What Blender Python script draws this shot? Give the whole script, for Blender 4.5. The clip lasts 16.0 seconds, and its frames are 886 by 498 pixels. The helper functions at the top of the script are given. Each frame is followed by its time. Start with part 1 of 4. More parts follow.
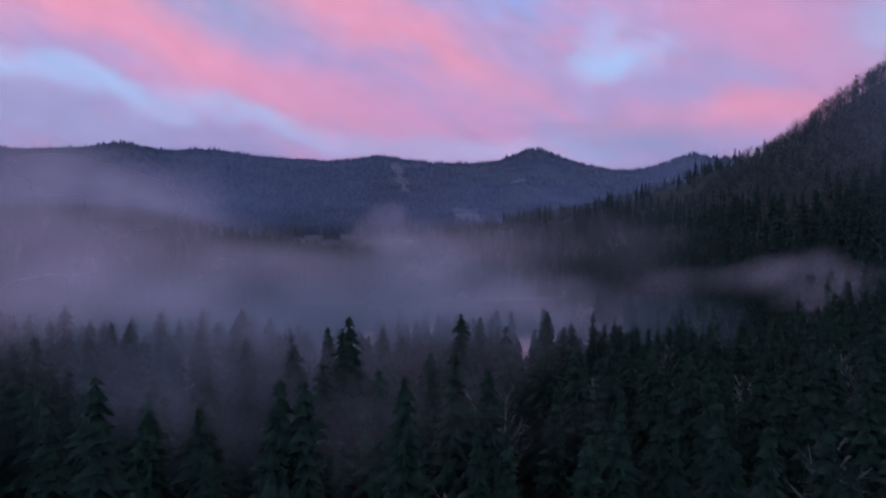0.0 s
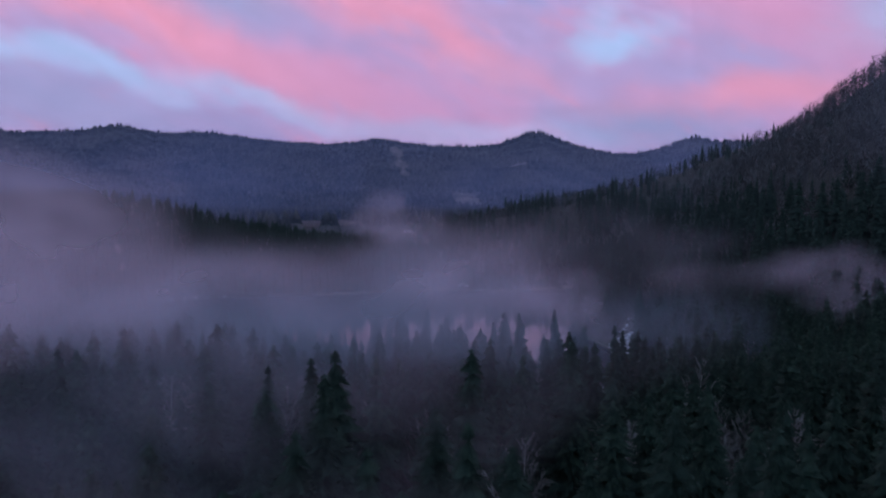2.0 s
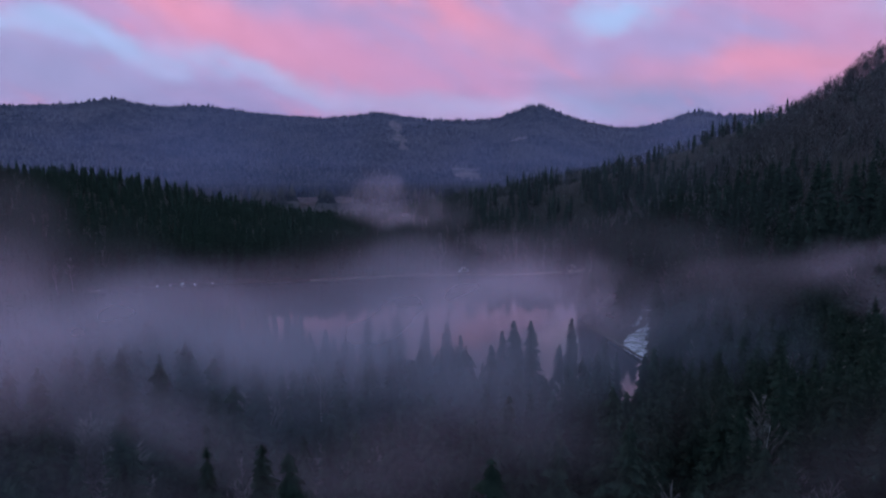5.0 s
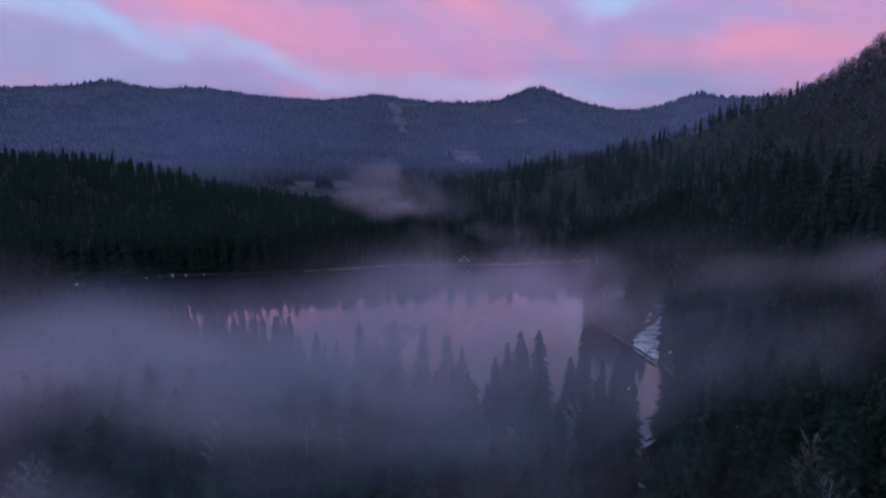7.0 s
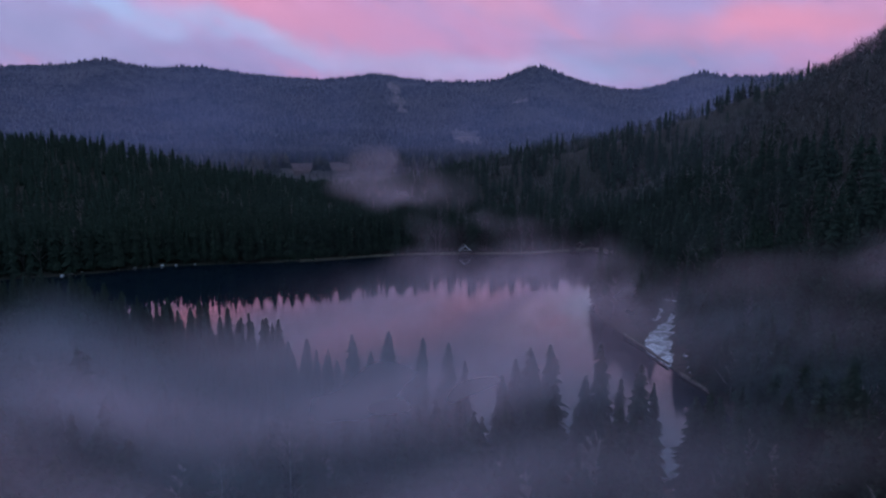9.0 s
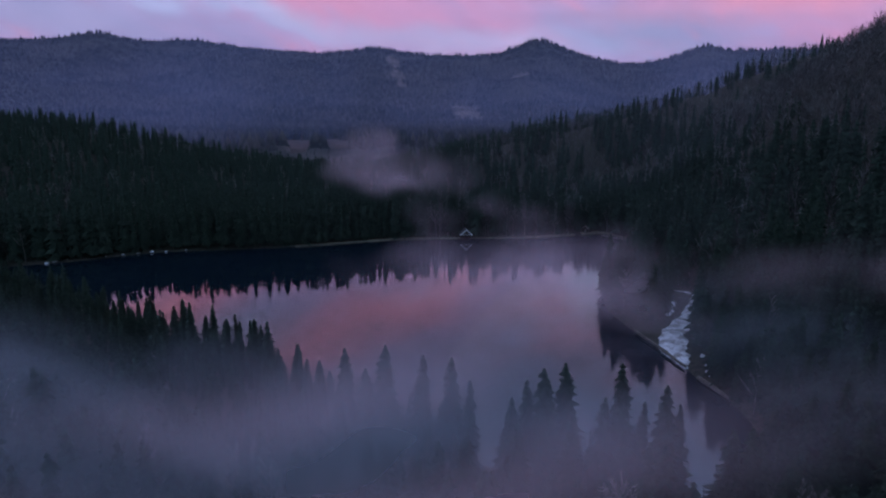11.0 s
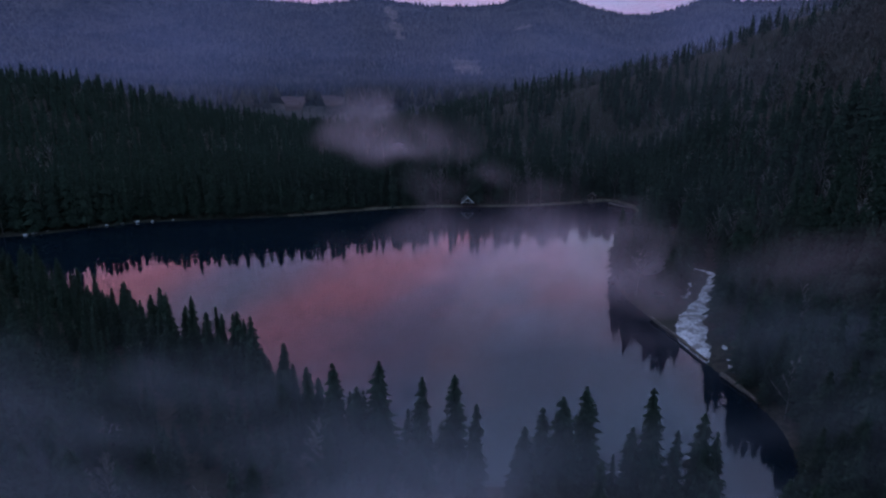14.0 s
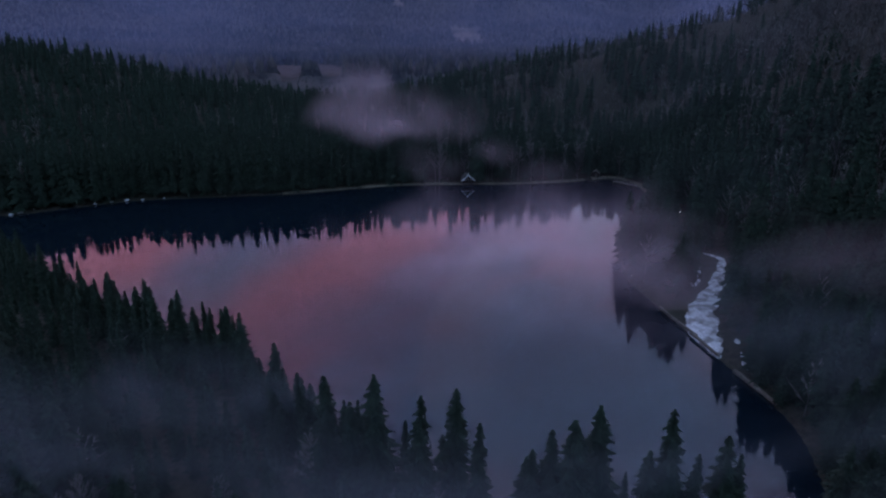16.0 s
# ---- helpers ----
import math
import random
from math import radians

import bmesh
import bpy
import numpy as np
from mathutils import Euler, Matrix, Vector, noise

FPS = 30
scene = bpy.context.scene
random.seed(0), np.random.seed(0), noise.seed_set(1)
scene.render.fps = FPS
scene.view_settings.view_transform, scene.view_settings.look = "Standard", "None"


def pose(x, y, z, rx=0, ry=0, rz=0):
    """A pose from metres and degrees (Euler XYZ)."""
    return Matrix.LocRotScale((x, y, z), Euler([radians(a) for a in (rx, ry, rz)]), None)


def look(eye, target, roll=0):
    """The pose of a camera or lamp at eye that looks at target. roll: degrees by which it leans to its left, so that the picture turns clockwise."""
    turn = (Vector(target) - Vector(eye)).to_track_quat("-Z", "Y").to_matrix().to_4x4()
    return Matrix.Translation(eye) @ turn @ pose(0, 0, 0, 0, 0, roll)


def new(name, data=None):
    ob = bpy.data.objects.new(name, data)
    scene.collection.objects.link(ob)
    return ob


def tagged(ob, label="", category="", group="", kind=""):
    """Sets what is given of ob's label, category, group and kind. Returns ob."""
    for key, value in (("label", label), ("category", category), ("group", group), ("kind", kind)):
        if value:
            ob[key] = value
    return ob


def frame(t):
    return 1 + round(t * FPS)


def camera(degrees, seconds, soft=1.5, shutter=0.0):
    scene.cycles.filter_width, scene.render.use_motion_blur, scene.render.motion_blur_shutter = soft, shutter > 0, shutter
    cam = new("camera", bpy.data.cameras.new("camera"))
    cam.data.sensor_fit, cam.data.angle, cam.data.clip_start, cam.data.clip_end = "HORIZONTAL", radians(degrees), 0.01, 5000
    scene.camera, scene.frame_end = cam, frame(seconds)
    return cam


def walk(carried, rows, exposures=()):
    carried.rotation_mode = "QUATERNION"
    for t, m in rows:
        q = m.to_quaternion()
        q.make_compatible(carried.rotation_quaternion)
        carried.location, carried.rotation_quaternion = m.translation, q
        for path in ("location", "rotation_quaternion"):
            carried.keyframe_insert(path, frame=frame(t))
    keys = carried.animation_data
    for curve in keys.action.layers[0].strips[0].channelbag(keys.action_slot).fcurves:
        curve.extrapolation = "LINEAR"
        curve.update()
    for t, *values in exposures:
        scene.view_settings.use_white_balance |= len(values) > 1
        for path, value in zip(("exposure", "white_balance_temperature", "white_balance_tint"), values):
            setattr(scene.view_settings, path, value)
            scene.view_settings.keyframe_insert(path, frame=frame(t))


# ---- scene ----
cam = camera(71.05, 16.0, soft=2.1, shutter=0.5)
PATH = [
    (0.0, pose(2.39, -89.97, 45.33, 87.922, 0.041, 0.272)),
    (0.5, pose(2.22, -86.90, 46.03, 87.552, 0.032, 0.266)),
    (1.0, pose(2.05, -83.83, 46.72, 87.173, 0.026, 0.260)),
    (1.5, pose(1.89, -80.75, 47.38, 86.784, 0.023, 0.254)),
    (2.0, pose(1.75, -77.67, 48.04, 86.393, 0.020, 0.245)),
    (2.5, pose(1.62, -74.58, 48.68, 85.998, 0.021, 0.232)),
    (3.0, pose(1.50, -71.48, 49.31, 85.599, 0.026, 0.217)),
    (3.5, pose(1.39, -68.38, 49.93, 85.201, 0.033, 0.204)),
    (4.0, pose(1.29, -65.28, 50.54, 84.804, 0.039, 0.189)),
    (6.5, pose(1.43, -50.12, 53.29, 82.854, 0.029, 0.189)),
    (7.0, pose(1.38, -47.12, 53.92, 82.431, 0.021, 0.180)),
    (7.5, pose(1.33, -44.12, 54.56, 81.999, 0.013, 0.165)),
    (8.0, pose(1.26, -41.12, 55.22, 81.556, 0.009, 0.147)),
    (8.5, pose(1.17, -38.10, 55.89, 81.096, 0.012, 0.135)),
    (9.0, pose(1.08, -35.09, 56.57, 80.621, 0.018, 0.128)),
    (11.5, pose(0.56, -20.35, 59.91, 77.705, 0.035, 0.099)),
    (12.0, pose(0.49, -17.81, 60.48, 77.032, 0.029, 0.097)),
    (12.5, pose(0.41, -15.32, 61.03, 76.351, 0.019, 0.093)),
    (13.0, pose(0.34, -12.91, 61.56, 75.665, 0.005, 0.078)),
    (13.5, pose(0.27, -10.60, 62.07, 74.978, -0.012, 0.062)),
    (14.0, pose(0.21, -8.37, 62.56, 74.290, -0.033, 0.050)),
    (14.5, pose(0.16, -6.23, 63.04, 73.604, -0.056, 0.038)),
    (15.0, pose(0.11, -4.13, 63.54, 72.914, -0.084, 0.025)),
    (15.5, pose(0.06, -2.05, 64.05, 72.225, -0.114, 0.011)),
    (16.0, pose(0.00, -0.00, 64.55, 71.530, -0.144, 0.001)),
]
walk(cam, PATH, [(0.0, 0.0), (16.0, 0.0)])
scene.cycles.transparent_max_bounces = 96


# ---- small node helpers ----
def node(nt, kind, **inputs):
    n = nt.nodes.new(kind)
    for key, value in inputs.items():
        n.inputs[key.replace("_", " ")].default_value = value
    return n


def calc(nt, op, a, b=None, c=None, clamp=False):
    n = nt.nodes.new("ShaderNodeMath")
    n.operation, n.use_clamp = op, clamp
    for i, v in enumerate((a, b, c)):
        if v is None:
            continue
        if isinstance(v, (int, float)):
            n.inputs[i].default_value = v
        else:
            nt.links.new(v, n.inputs[i])
    return n.outputs[0]


def vcalc(nt, op, a, b=None):
    n = nt.nodes.new("ShaderNodeVectorMath")
    n.operation = op
    for i, v in enumerate((a, b)):
        if v is None:
            continue
        if isinstance(v, (tuple, list)):
            n.inputs[i].default_value = v
        else:
            nt.links.new(v, n.inputs[i])
    return n.outputs["Value"] if op in ("LENGTH", "DOT_PRODUCT") else n.outputs[0]


def soft(nt, value, lo, hi):
    n = nt.nodes.new("ShaderNodeMapRange")
    n.interpolation_type = "SMOOTHSTEP"
    nt.links.new(value, n.inputs[0])
    n.inputs[1].default_value, n.inputs[2].default_value = lo, hi
    return n.outputs[0]


def blend(nt, fac, a, b):
    n = nt.nodes.new("ShaderNodeMix")
    n.data_type = "RGBA"
    for i, v in ((0, fac), (6, a), (7, b)):
        if isinstance(v, (int, float)):
            n.inputs[i].default_value = v
        elif isinstance(v, (tuple, list)):
            n.inputs[i].default_value = (*v[:3], 1)
        else:
            nt.links.new(v, n.inputs[i])
    return n.outputs[2]


def fuzz(nt, vec, scale, detail=4.0, rough=0.55):
    n = nt.nodes.new("ShaderNodeTexNoise")
    n.inputs["Scale"].default_value, n.inputs["Detail"].default_value, n.inputs["Roughness"].default_value = scale, detail, rough
    nt.links.new(vec, n.inputs["Vector"])
    return n.outputs[0]


# ---- the twilight sky: lavender overcast, pink cloud bands, blue gaps ----
world = bpy.data.worlds.new("twilight")
scene.world = world
world.use_nodes = True
nt = world.node_tree
nt.nodes.clear()
ray = nt.nodes.new("ShaderNodeTexCoord").outputs["Generated"]
sep = nt.nodes.new("ShaderNodeSeparateXYZ")
nt.links.new(ray, sep.inputs[0])
az = calc(nt, "MULTIPLY", calc(nt, "ARCTAN2", sep.outputs[0], sep.outputs[1]), 57.2958)
el = calc(nt, "MULTIPLY", calc(nt, "ARCSINE", sep.outputs[2]), 57.2958)
comb = nt.nodes.new("ShaderNodeCombineXYZ")
nt.links.new(az, comb.inputs[0])
nt.links.new(el, comb.inputs[1])
# bands lean down towards the right
turn = nt.nodes.new("ShaderNodeVectorRotate")
turn.inputs["Angle"].default_value = radians(24)
nt.links.new(comb.outputs[0], turn.inputs["Vector"])
grain_vec = vcalc(nt, "MULTIPLY", turn.outputs[0], (0.045, 0.17, 1))
fine_vec = vcalc(nt, "MULTIPLY", turn.outputs[0], (0.16, 0.42, 1))
wide = fuzz(nt, grain_vec, 1.0, 5.0, 0.55)
fine = fuzz(nt, fine_vec, 1.0, 5.0, 0.6)
warp = nt.nodes.new("ShaderNodeTexNoise")
warp.inputs["Scale"].default_value, warp.inputs["Detail"].default_value = 0.14, 4.0
nt.links.new(comb.outputs[0], warp.inputs["Vector"])
shift = vcalc(nt, "MULTIPLY", vcalc(nt, "SUBTRACT", warp.outputs["Color"], (0.5, 0.5, 0.5)), (7.0, 4.5, 0))
place = vcalc(nt, "ADD", comb.outputs[0], shift)

DUSK = (0.24, 0.48, 1.0)
LAVENDER, PINK, ROSE, BLUE, SLATE = (0.45, 0.39, 0.72), (0.74, 0.37, 0.64), (0.90, 0.37, 0.55), (0.46, 0.62, 1.0), (0.34, 0.39, 0.68)
colour = blend(nt, soft(nt, wide, 0.30, 0.72), LAVENDER, PINK)
colour = blend(nt, calc(nt, "MULTIPLY", soft(nt, fine, 0.55, 0.75), 0.5), colour, ROSE)


def cloud(colour, tint, at, size, lean, strength, edge=0.0):
    """One soft cloud patch at azimuth and elevation, in degrees."""
    d = vcalc(nt, "SUBTRACT", place, (at[0], at[1], 0))
    r = nt.nodes.new("ShaderNodeVectorRotate")
    r.inputs["Angle"].default_value = radians(-lean)
    nt.links.new(d, r.inputs["Vector"])
    far = vcalc(nt, "LENGTH", vcalc(nt, "MULTIPLY", r.outputs[0], (1 / size[0], 1 / size[1], 0)))
    far = calc(nt, "ADD", far, calc(nt, "MULTIPLY", calc(nt, "SUBTRACT", fine, 0.5), 1.5))
    mask = calc(nt, "MULTIPLY", calc(nt, "SUBTRACT", 1.0, soft(nt, far, edge, 1.55)), strength)
    return blend(nt, mask, colour, tint)


for tint, at, size, lean, strength in (
        (LAVENDER, (-28, 8.3), (22, 4.2), -8, 0.75),
        (SLATE, (-33, 8.5), (14, 3.2), -5, 0.55),
        (BLUE, (-31, 11.8), (13, 1.2), -12, 0.8),
        (BLUE, (-16, 9.4), (8, 1.0), -18, 0.75),
        (ROSE, (-20, 14.0), (19, 2.5), -21, 0.85),
        (PINK, (-8, 11.0), (12, 3.0), -18, 0.8),
        (ROSE, (2, 14.0), (12, 1.8), -24, 0.8),
        (LAVENDER, (-14, 15.6), (4, 1.6), -15, 0.6),
        (LAVENDER, (7, 17.0), (7, 3.0), -20, 0.8),
        (LAVENDER, (16, 11.6), (12, 2.8), -5, 0.75),
        (BLUE, (15.2, 14.4), (4.2, 1.5), 2, 0.95),
        (BLUE, (13.6, 16.4), (1.8, 2.2), 0, 0.6),
        (SLATE, (17, 7.3), (9, 1.8), -6, 0.75),
        (ROSE, (27, 9.3), (10, 1.8), 2, 0.8),
        (PINK, (27, 16.0), (11, 3.2), -20, 0.9),
        (BLUE, (36, 15.0), (5, 3.0), 0, 0.6),
        (BLUE, (2, 6.6), (16, 1.2), -2, 0.45),
        (ROSE, (-11, 20.5), (13, 3.4), -15, 0.9),
        (ROSE, (-31, 17.5), (10, 2.5), -5, 0.7),
        (SLATE, (-20, 19.0), (7, 3.0), -10, 0.7),
        (LAVENDER, (8, 23.0), (13, 4.0), 0, 0.8),
        (SLATE, (6, 29.0), (14, 5.0), 20, 0.85),
        (SLATE, (22, 31.0), (16, 9.0), 0, 0.9),
        (PINK, (-14, 28.0), (16, 6.0), -10, 0.8),
        (DUSK, (20, 31.0), (24, 9.0), 8, 1.0),
        (DUSK, (6, 34.0), (18, 6.0), 8, 0.9),
        (DUSK, (9, 25.0), (8, 4.0), 20, 0.5)):
    colour = cloud(colour, tint, at, size, lean, strength)
# overhead and behind, away from the afterglow, the cloud is grey-blue
aside = calc(nt, "ABSOLUTE", az)
colour = blend(nt, soft(nt, aside, 42, 85), colour, (0.26, 0.40, 0.68))
# towards the zenith the cloud is thinner and bluer; below the horizon it is dark ground
colour = blend(nt, calc(nt, "MULTIPLY", soft(nt, el, 34, 55), 0.92), colour, (0.31, 0.44, 0.74))
colour = blend(nt, soft(nt, el, -1.0, -6.0), colour, (0.02, 0.022, 0.03))
wisp = fuzz(nt, vcalc(nt, "MULTIPLY", turn.outputs[0], (0.35, 1.0, 1)), 1.0, 6.0, 0.62)
grain = nt.nodes.new("ShaderNodeVectorMath")
grain.operation = "SCALE"
nt.links.new(colour, grain.inputs[0])
nt.links.new(calc(nt, "ADD", 0.86, calc(nt, "MULTIPLY", wisp, 0.28)), grain.inputs["Scale"])
colour = grain.outputs[0]
sky = node(nt, "ShaderNodeBackground", Strength=0.95)
nt.links.new(colour, sky.inputs["Color"])
nt.links.new(sky.outputs[0], nt.nodes.new("ShaderNodeOutputWorld").inputs[0])

# the faint glow of the sun below the horizon, through wide cloud
glow = bpy.data.lights.new("sun", "SUN")
glow.energy, glow.angle, glow.color = 0.06, radians(40), (1.0, 0.62, 0.66)
new("sun", glow).matrix_world = look((0, 0, 200), (-60, -160, 100))


# ---- materials ----
def material(name, low, high, scale, rough=0.85, bump=0.3, scale2=None, low2=None, amount2=0.4, spec=0.3, metal=0.0, island=0.0):
    """Two colours mixed by grain of a size in metres, a second, wider stain, and relief."""
    m = bpy.data.materials.new(name)
    m.use_nodes = True
    t = m.node_tree
    b = t.nodes["Principled BSDF"]
    geo = t.nodes.new("ShaderNodeNewGeometry")
    p = geo.outputs["Position"]
    n = fuzz(t, p, 1 / scale, 5.0)
    col = blend(t, soft(t, n, 0.33, 0.67), low, high)
    if scale2:
        col = blend(t, calc(t, "MULTIPLY", soft(t, fuzz(t, p, 1 / scale2, 3.0), 0.42, 0.62), amount2), col, low2)
    if island:
        # some trees are darker than their neighbours
        col = blend(t, calc(t, "MULTIPLY", soft(t, geo.outputs["Random Per Island"], 0.2, 0.8), island), col, low)
    t.links.new(col, b.inputs["Base Color"])
    b.inputs["Roughness"].default_value, b.inputs["Metallic"].default_value = rough, metal
    b.inputs["Specular IOR Level"].default_value = spec
    if bump:
        k = node(t, "ShaderNodeBump", Strength=bump, Distance=scale * 0.5)
        t.links.new(n, k.inputs["Height"])
        t.links.new(k.outputs[0], b.inputs["Normal"])
    return m


M_GROUND = material("forest_floor", (0.022, 0.022, 0.018), (0.06, 0.052, 0.04), 1.2, 0.95, 0.4, 18, (0.035, 0.042, 0.025))
M_SPRUCE = material("spruce_needles", (0.014, 0.028, 0.019), (0.037, 0.060, 0.040), 0.7, 0.85, 0.0, 9, (0.024, 0.038, 0.028), 0.6, spec=0.2)
# mottled woods, brightened so the colour carries part of the valley haze
M_FAR_HAZED = material("far_forest_hazed", (0.014, 0.022, 0.023), (0.085, 0.078, 0.070), 30, 0.95, 0.0, 230, (0.105, 0.088, 0.080), 0.8, island=0.6)
M_BARK = material("spruce_bark", (0.05, 0.04, 0.034), (0.11, 0.095, 0.085), 0.25, 0.95, 0.4)
M_TWIG = material("bare_twigs", (0.085, 0.08, 0.075), (0.20, 0.185, 0.175), 0.9, 0.9, 0.0, 14, (0.13, 0.115, 0.105), 0.5)
M_BIRCH = material("birch_bark", (0.30, 0.29, 0.28), (0.62, 0.60, 0.57), 0.5, 0.8, 0.2, 0.9, (0.08, 0.07, 0.07), 0.6)
M_GRASS = material("dry_grass", (0.09, 0.08, 0.058), (0.20, 0.17, 0.12), 0.8, 0.95, 0.3, 6, (0.08, 0.075, 0.055), 0.5)
M_MEADOW = material("winter_meadow", (0.045, 0.034, 0.030), (0.072, 0.055, 0.046), 9, 0.95, 0.1, 40, (0.06, 0.05, 0.04), 0.5)
M_SCAR = material("mountain_clearing", (0.11, 0.08, 0.07), (0.20, 0.145, 0.125), 14, 0.95, 0.1, 60, (0.05, 0.05, 0.045), 0.6)
M_SNOW = material("old_snow", (0.58, 0.60, 0.64), (0.80, 0.82, 0.85), 1.1, 0.7, 0.3, 2.6, (0.20, 0.19, 0.18), 0.85)
M_ROCK = material("shore_rock", (0.14, 0.135, 0.13), (0.34, 0.33, 0.32), 0.5, 0.9, 0.5)
M_WOOD = material("weathered_wood", (0.09, 0.075, 0.065), (0.21, 0.18, 0.155), 0.4, 0.85, 0.3)
M_DARKWOOD = material("dark_boards", (0.035, 0.03, 0.027), (0.075, 0.062, 0.053), 0.4, 0.85, 0.3)
M_WHITE = material("white_paint", (0.62, 0.62, 0.61), (0.80, 0.80, 0.78), 0.3, 0.6, 0.1)
M_ROOF = material("roof_shingles", (0.07, 0.065, 0.065), (0.15, 0.14, 0.14), 0.35, 0.85, 0.3)
M_ROAD = material("wet_track", (0.06, 0.055, 0.05), (0.13, 0.12, 0.11), 0.9, 0.8, 0.3, 4, (0.4, 0.4, 0.42), 0.3)
M_CAR = material("dark_car_paint", (0.02, 0.022, 0.028), (0.03, 0.032, 0.04), 0.5, 0.3, 0.0, spec=0.5)
M_GLASSY = material("dark_glass", (0.01, 0.011, 0.013), (0.015, 0.016, 0.02), 0.5, 0.08, 0.0, spec=0.6)
M_RUBBER = material("black_rubber", (0.012, 0.012, 0.012), (0.03, 0.03, 0.03), 0.1, 0.9, 0.1)

M_WATER = bpy.data.materials.new("lake_water")
M_WATER.use_nodes = True
t = M_WATER.node_tree
b = t.nodes["Principled BSDF"]
b.inputs["Base Color"].default_value = (0.004, 0.011, 0.019, 1)
b.inputs["Roughness"].default_value, b.inputs["IOR"].default_value = 0.0, 1.52
p = t.nodes.new("ShaderNodeNewGeometry").outputs["Position"]
k = node(t, "ShaderNodeBump", Strength=0.006, Distance=0.02)
t.links.new(fuzz(t, vcalc(t, "MULTIPLY", p, (0.5, 0.25, 1)), 1.0, 3.0), k.inputs["Height"])
t.links.new(k.outputs[0], b.inputs["Normal"])

M_BEAM = bpy.data.materials.new("lit_headlight")
M_BEAM.use_nodes = True
b = M_BEAM.node_tree.nodes["Principled BSDF"]
b.inputs["Emission Color"].default_value, b.inputs["Emission Strength"].default_value = (1.0, 0.9, 0.7, 1), 14.0


def mist_material(name, banks, thickness, grain, tone, through_light):
    """Droplets in the air: how dense at each place follows the banks (centre, half sizes, strength) and a billowing grain."""
    m = bpy.data.materials.new(name)
    m.use_nodes = True
    t = m.node_tree
    t.nodes.clear()
    p = t.nodes.new("ShaderNodeNewGeometry").outputs["Position"]
    n = t.nodes.new("ShaderNodeTexNoise")
    n.inputs["Scale"].default_value, n.inputs["Detail"].default_value = 1 / grain, 3.0
    t.links.new(vcalc(t, "MULTIPLY", p, (1, 1, 1.8)), n.inputs["Vector"])
    bend = t.nodes.new("ShaderNodeTexNoise")
    bend.inputs["Scale"].default_value, bend.inputs["Detail"].default_value = 0.8 / grain, 1.0
    t.links.new(p, bend.inputs["Vector"])
    q = vcalc(t, "ADD", p, vcalc(t, "MULTIPLY", vcalc(t, "SUBTRACT", bend.outputs["Color"], (0.5, 0.5, 0.5)), (grain * 1.7, grain * 1.7, grain * 1.1)))
    total = None
    for centre, half, strength in banks:
        d = vcalc(t, "LENGTH", vcalc(t, "MULTIPLY", vcalc(t, "SUBTRACT", q, centre), tuple(1 / h for h in half)))
        v = calc(t, "MULTIPLY", calc(t, "SUBTRACT", 1.0, soft(t, d, 0.15, 1.15)), strength)
        total = v if total is None else calc(t, "ADD", total, v)
    billow = soft(t, n.outputs[0], 0.28, 0.68)
    dens = calc(t, "MULTIPLY", total, calc(t, "ADD", 0.35, calc(t, "MULTIPLY", billow, 0.9)))
    alpha = calc(t, "SUBTRACT", 1.0, calc(t, "POWER", 2.71828, calc(t, "MULTIPLY", dens, -thickness)))
    a = node(t, "ShaderNodeBsdfDiffuse", Color=(*tone, 1))
    c = node(t, "ShaderNodeBsdfTranslucent", Color=(*tone, 1))
    lit, out = t.nodes.new("ShaderNodeMixShader"), t.nodes.new("ShaderNodeMixShader")
    lit.inputs[0].default_value = through_light
    t.links.new(a.outputs[0], lit.inputs[1])
    t.links.new(c.outputs[0], lit.inputs[2])
    t.links.new(alpha, out.inputs[0])
    t.links.new(t.nodes.new("ShaderNodeBsdfTransparent").outputs[0], out.inputs[1])
    t.links.new(lit.outputs[0], out.inputs[2])
    t.links.new(out.outputs[0], t.nodes.new("ShaderNodeOutputMaterial").inputs[0])
    return m


# white droplets; the lavender tone adds some of the pink sky's glow as colour
M_MIST_GLOW = mist_material("mist", (
    ((-44, 0, 41), (50, 18, 7.5), 1.1),
    ((2, 1, 42.5), (33, 13, 7), 1.05),
    ((-20, -12, 35), (36, 16, 6), 0.6),
    ((-5, -41, 34), (25, 14, 6.5), 1.0),
    ((116, 98, 28), (26, 24, 9), 1.0),
    ((80, 110, 27), (26, 24, 8), 0.35),
    ((62, 156, 8), (22, 40, 10), 1.0),
    ((66, 188, 11), (24, 30, 11), 0.25),
    ((26, 154, 14), (58, 42, 14), 0.95),
    ((-18, 215, 41), (26, 18, 11), 1.5),
    ((-27, 215, 51), (10, 12, 9), 0.9),
    ((-4, 222, 18), (14, 12, 20), 0.3),
    ((25, 238, 24), (13, 10, 6), 0.5)), 0.22, 22.0, (0.98, 0.90, 1.0), 0.88)
# glow tinted into the tone here too
M_WISP_GLOW = mist_material("mist_wisp", (((-32, -30, 43), (15, 15, 7.5), 3.4),), 0.21, 18.0, (0.98, 0.90, 1.0), 0.88)
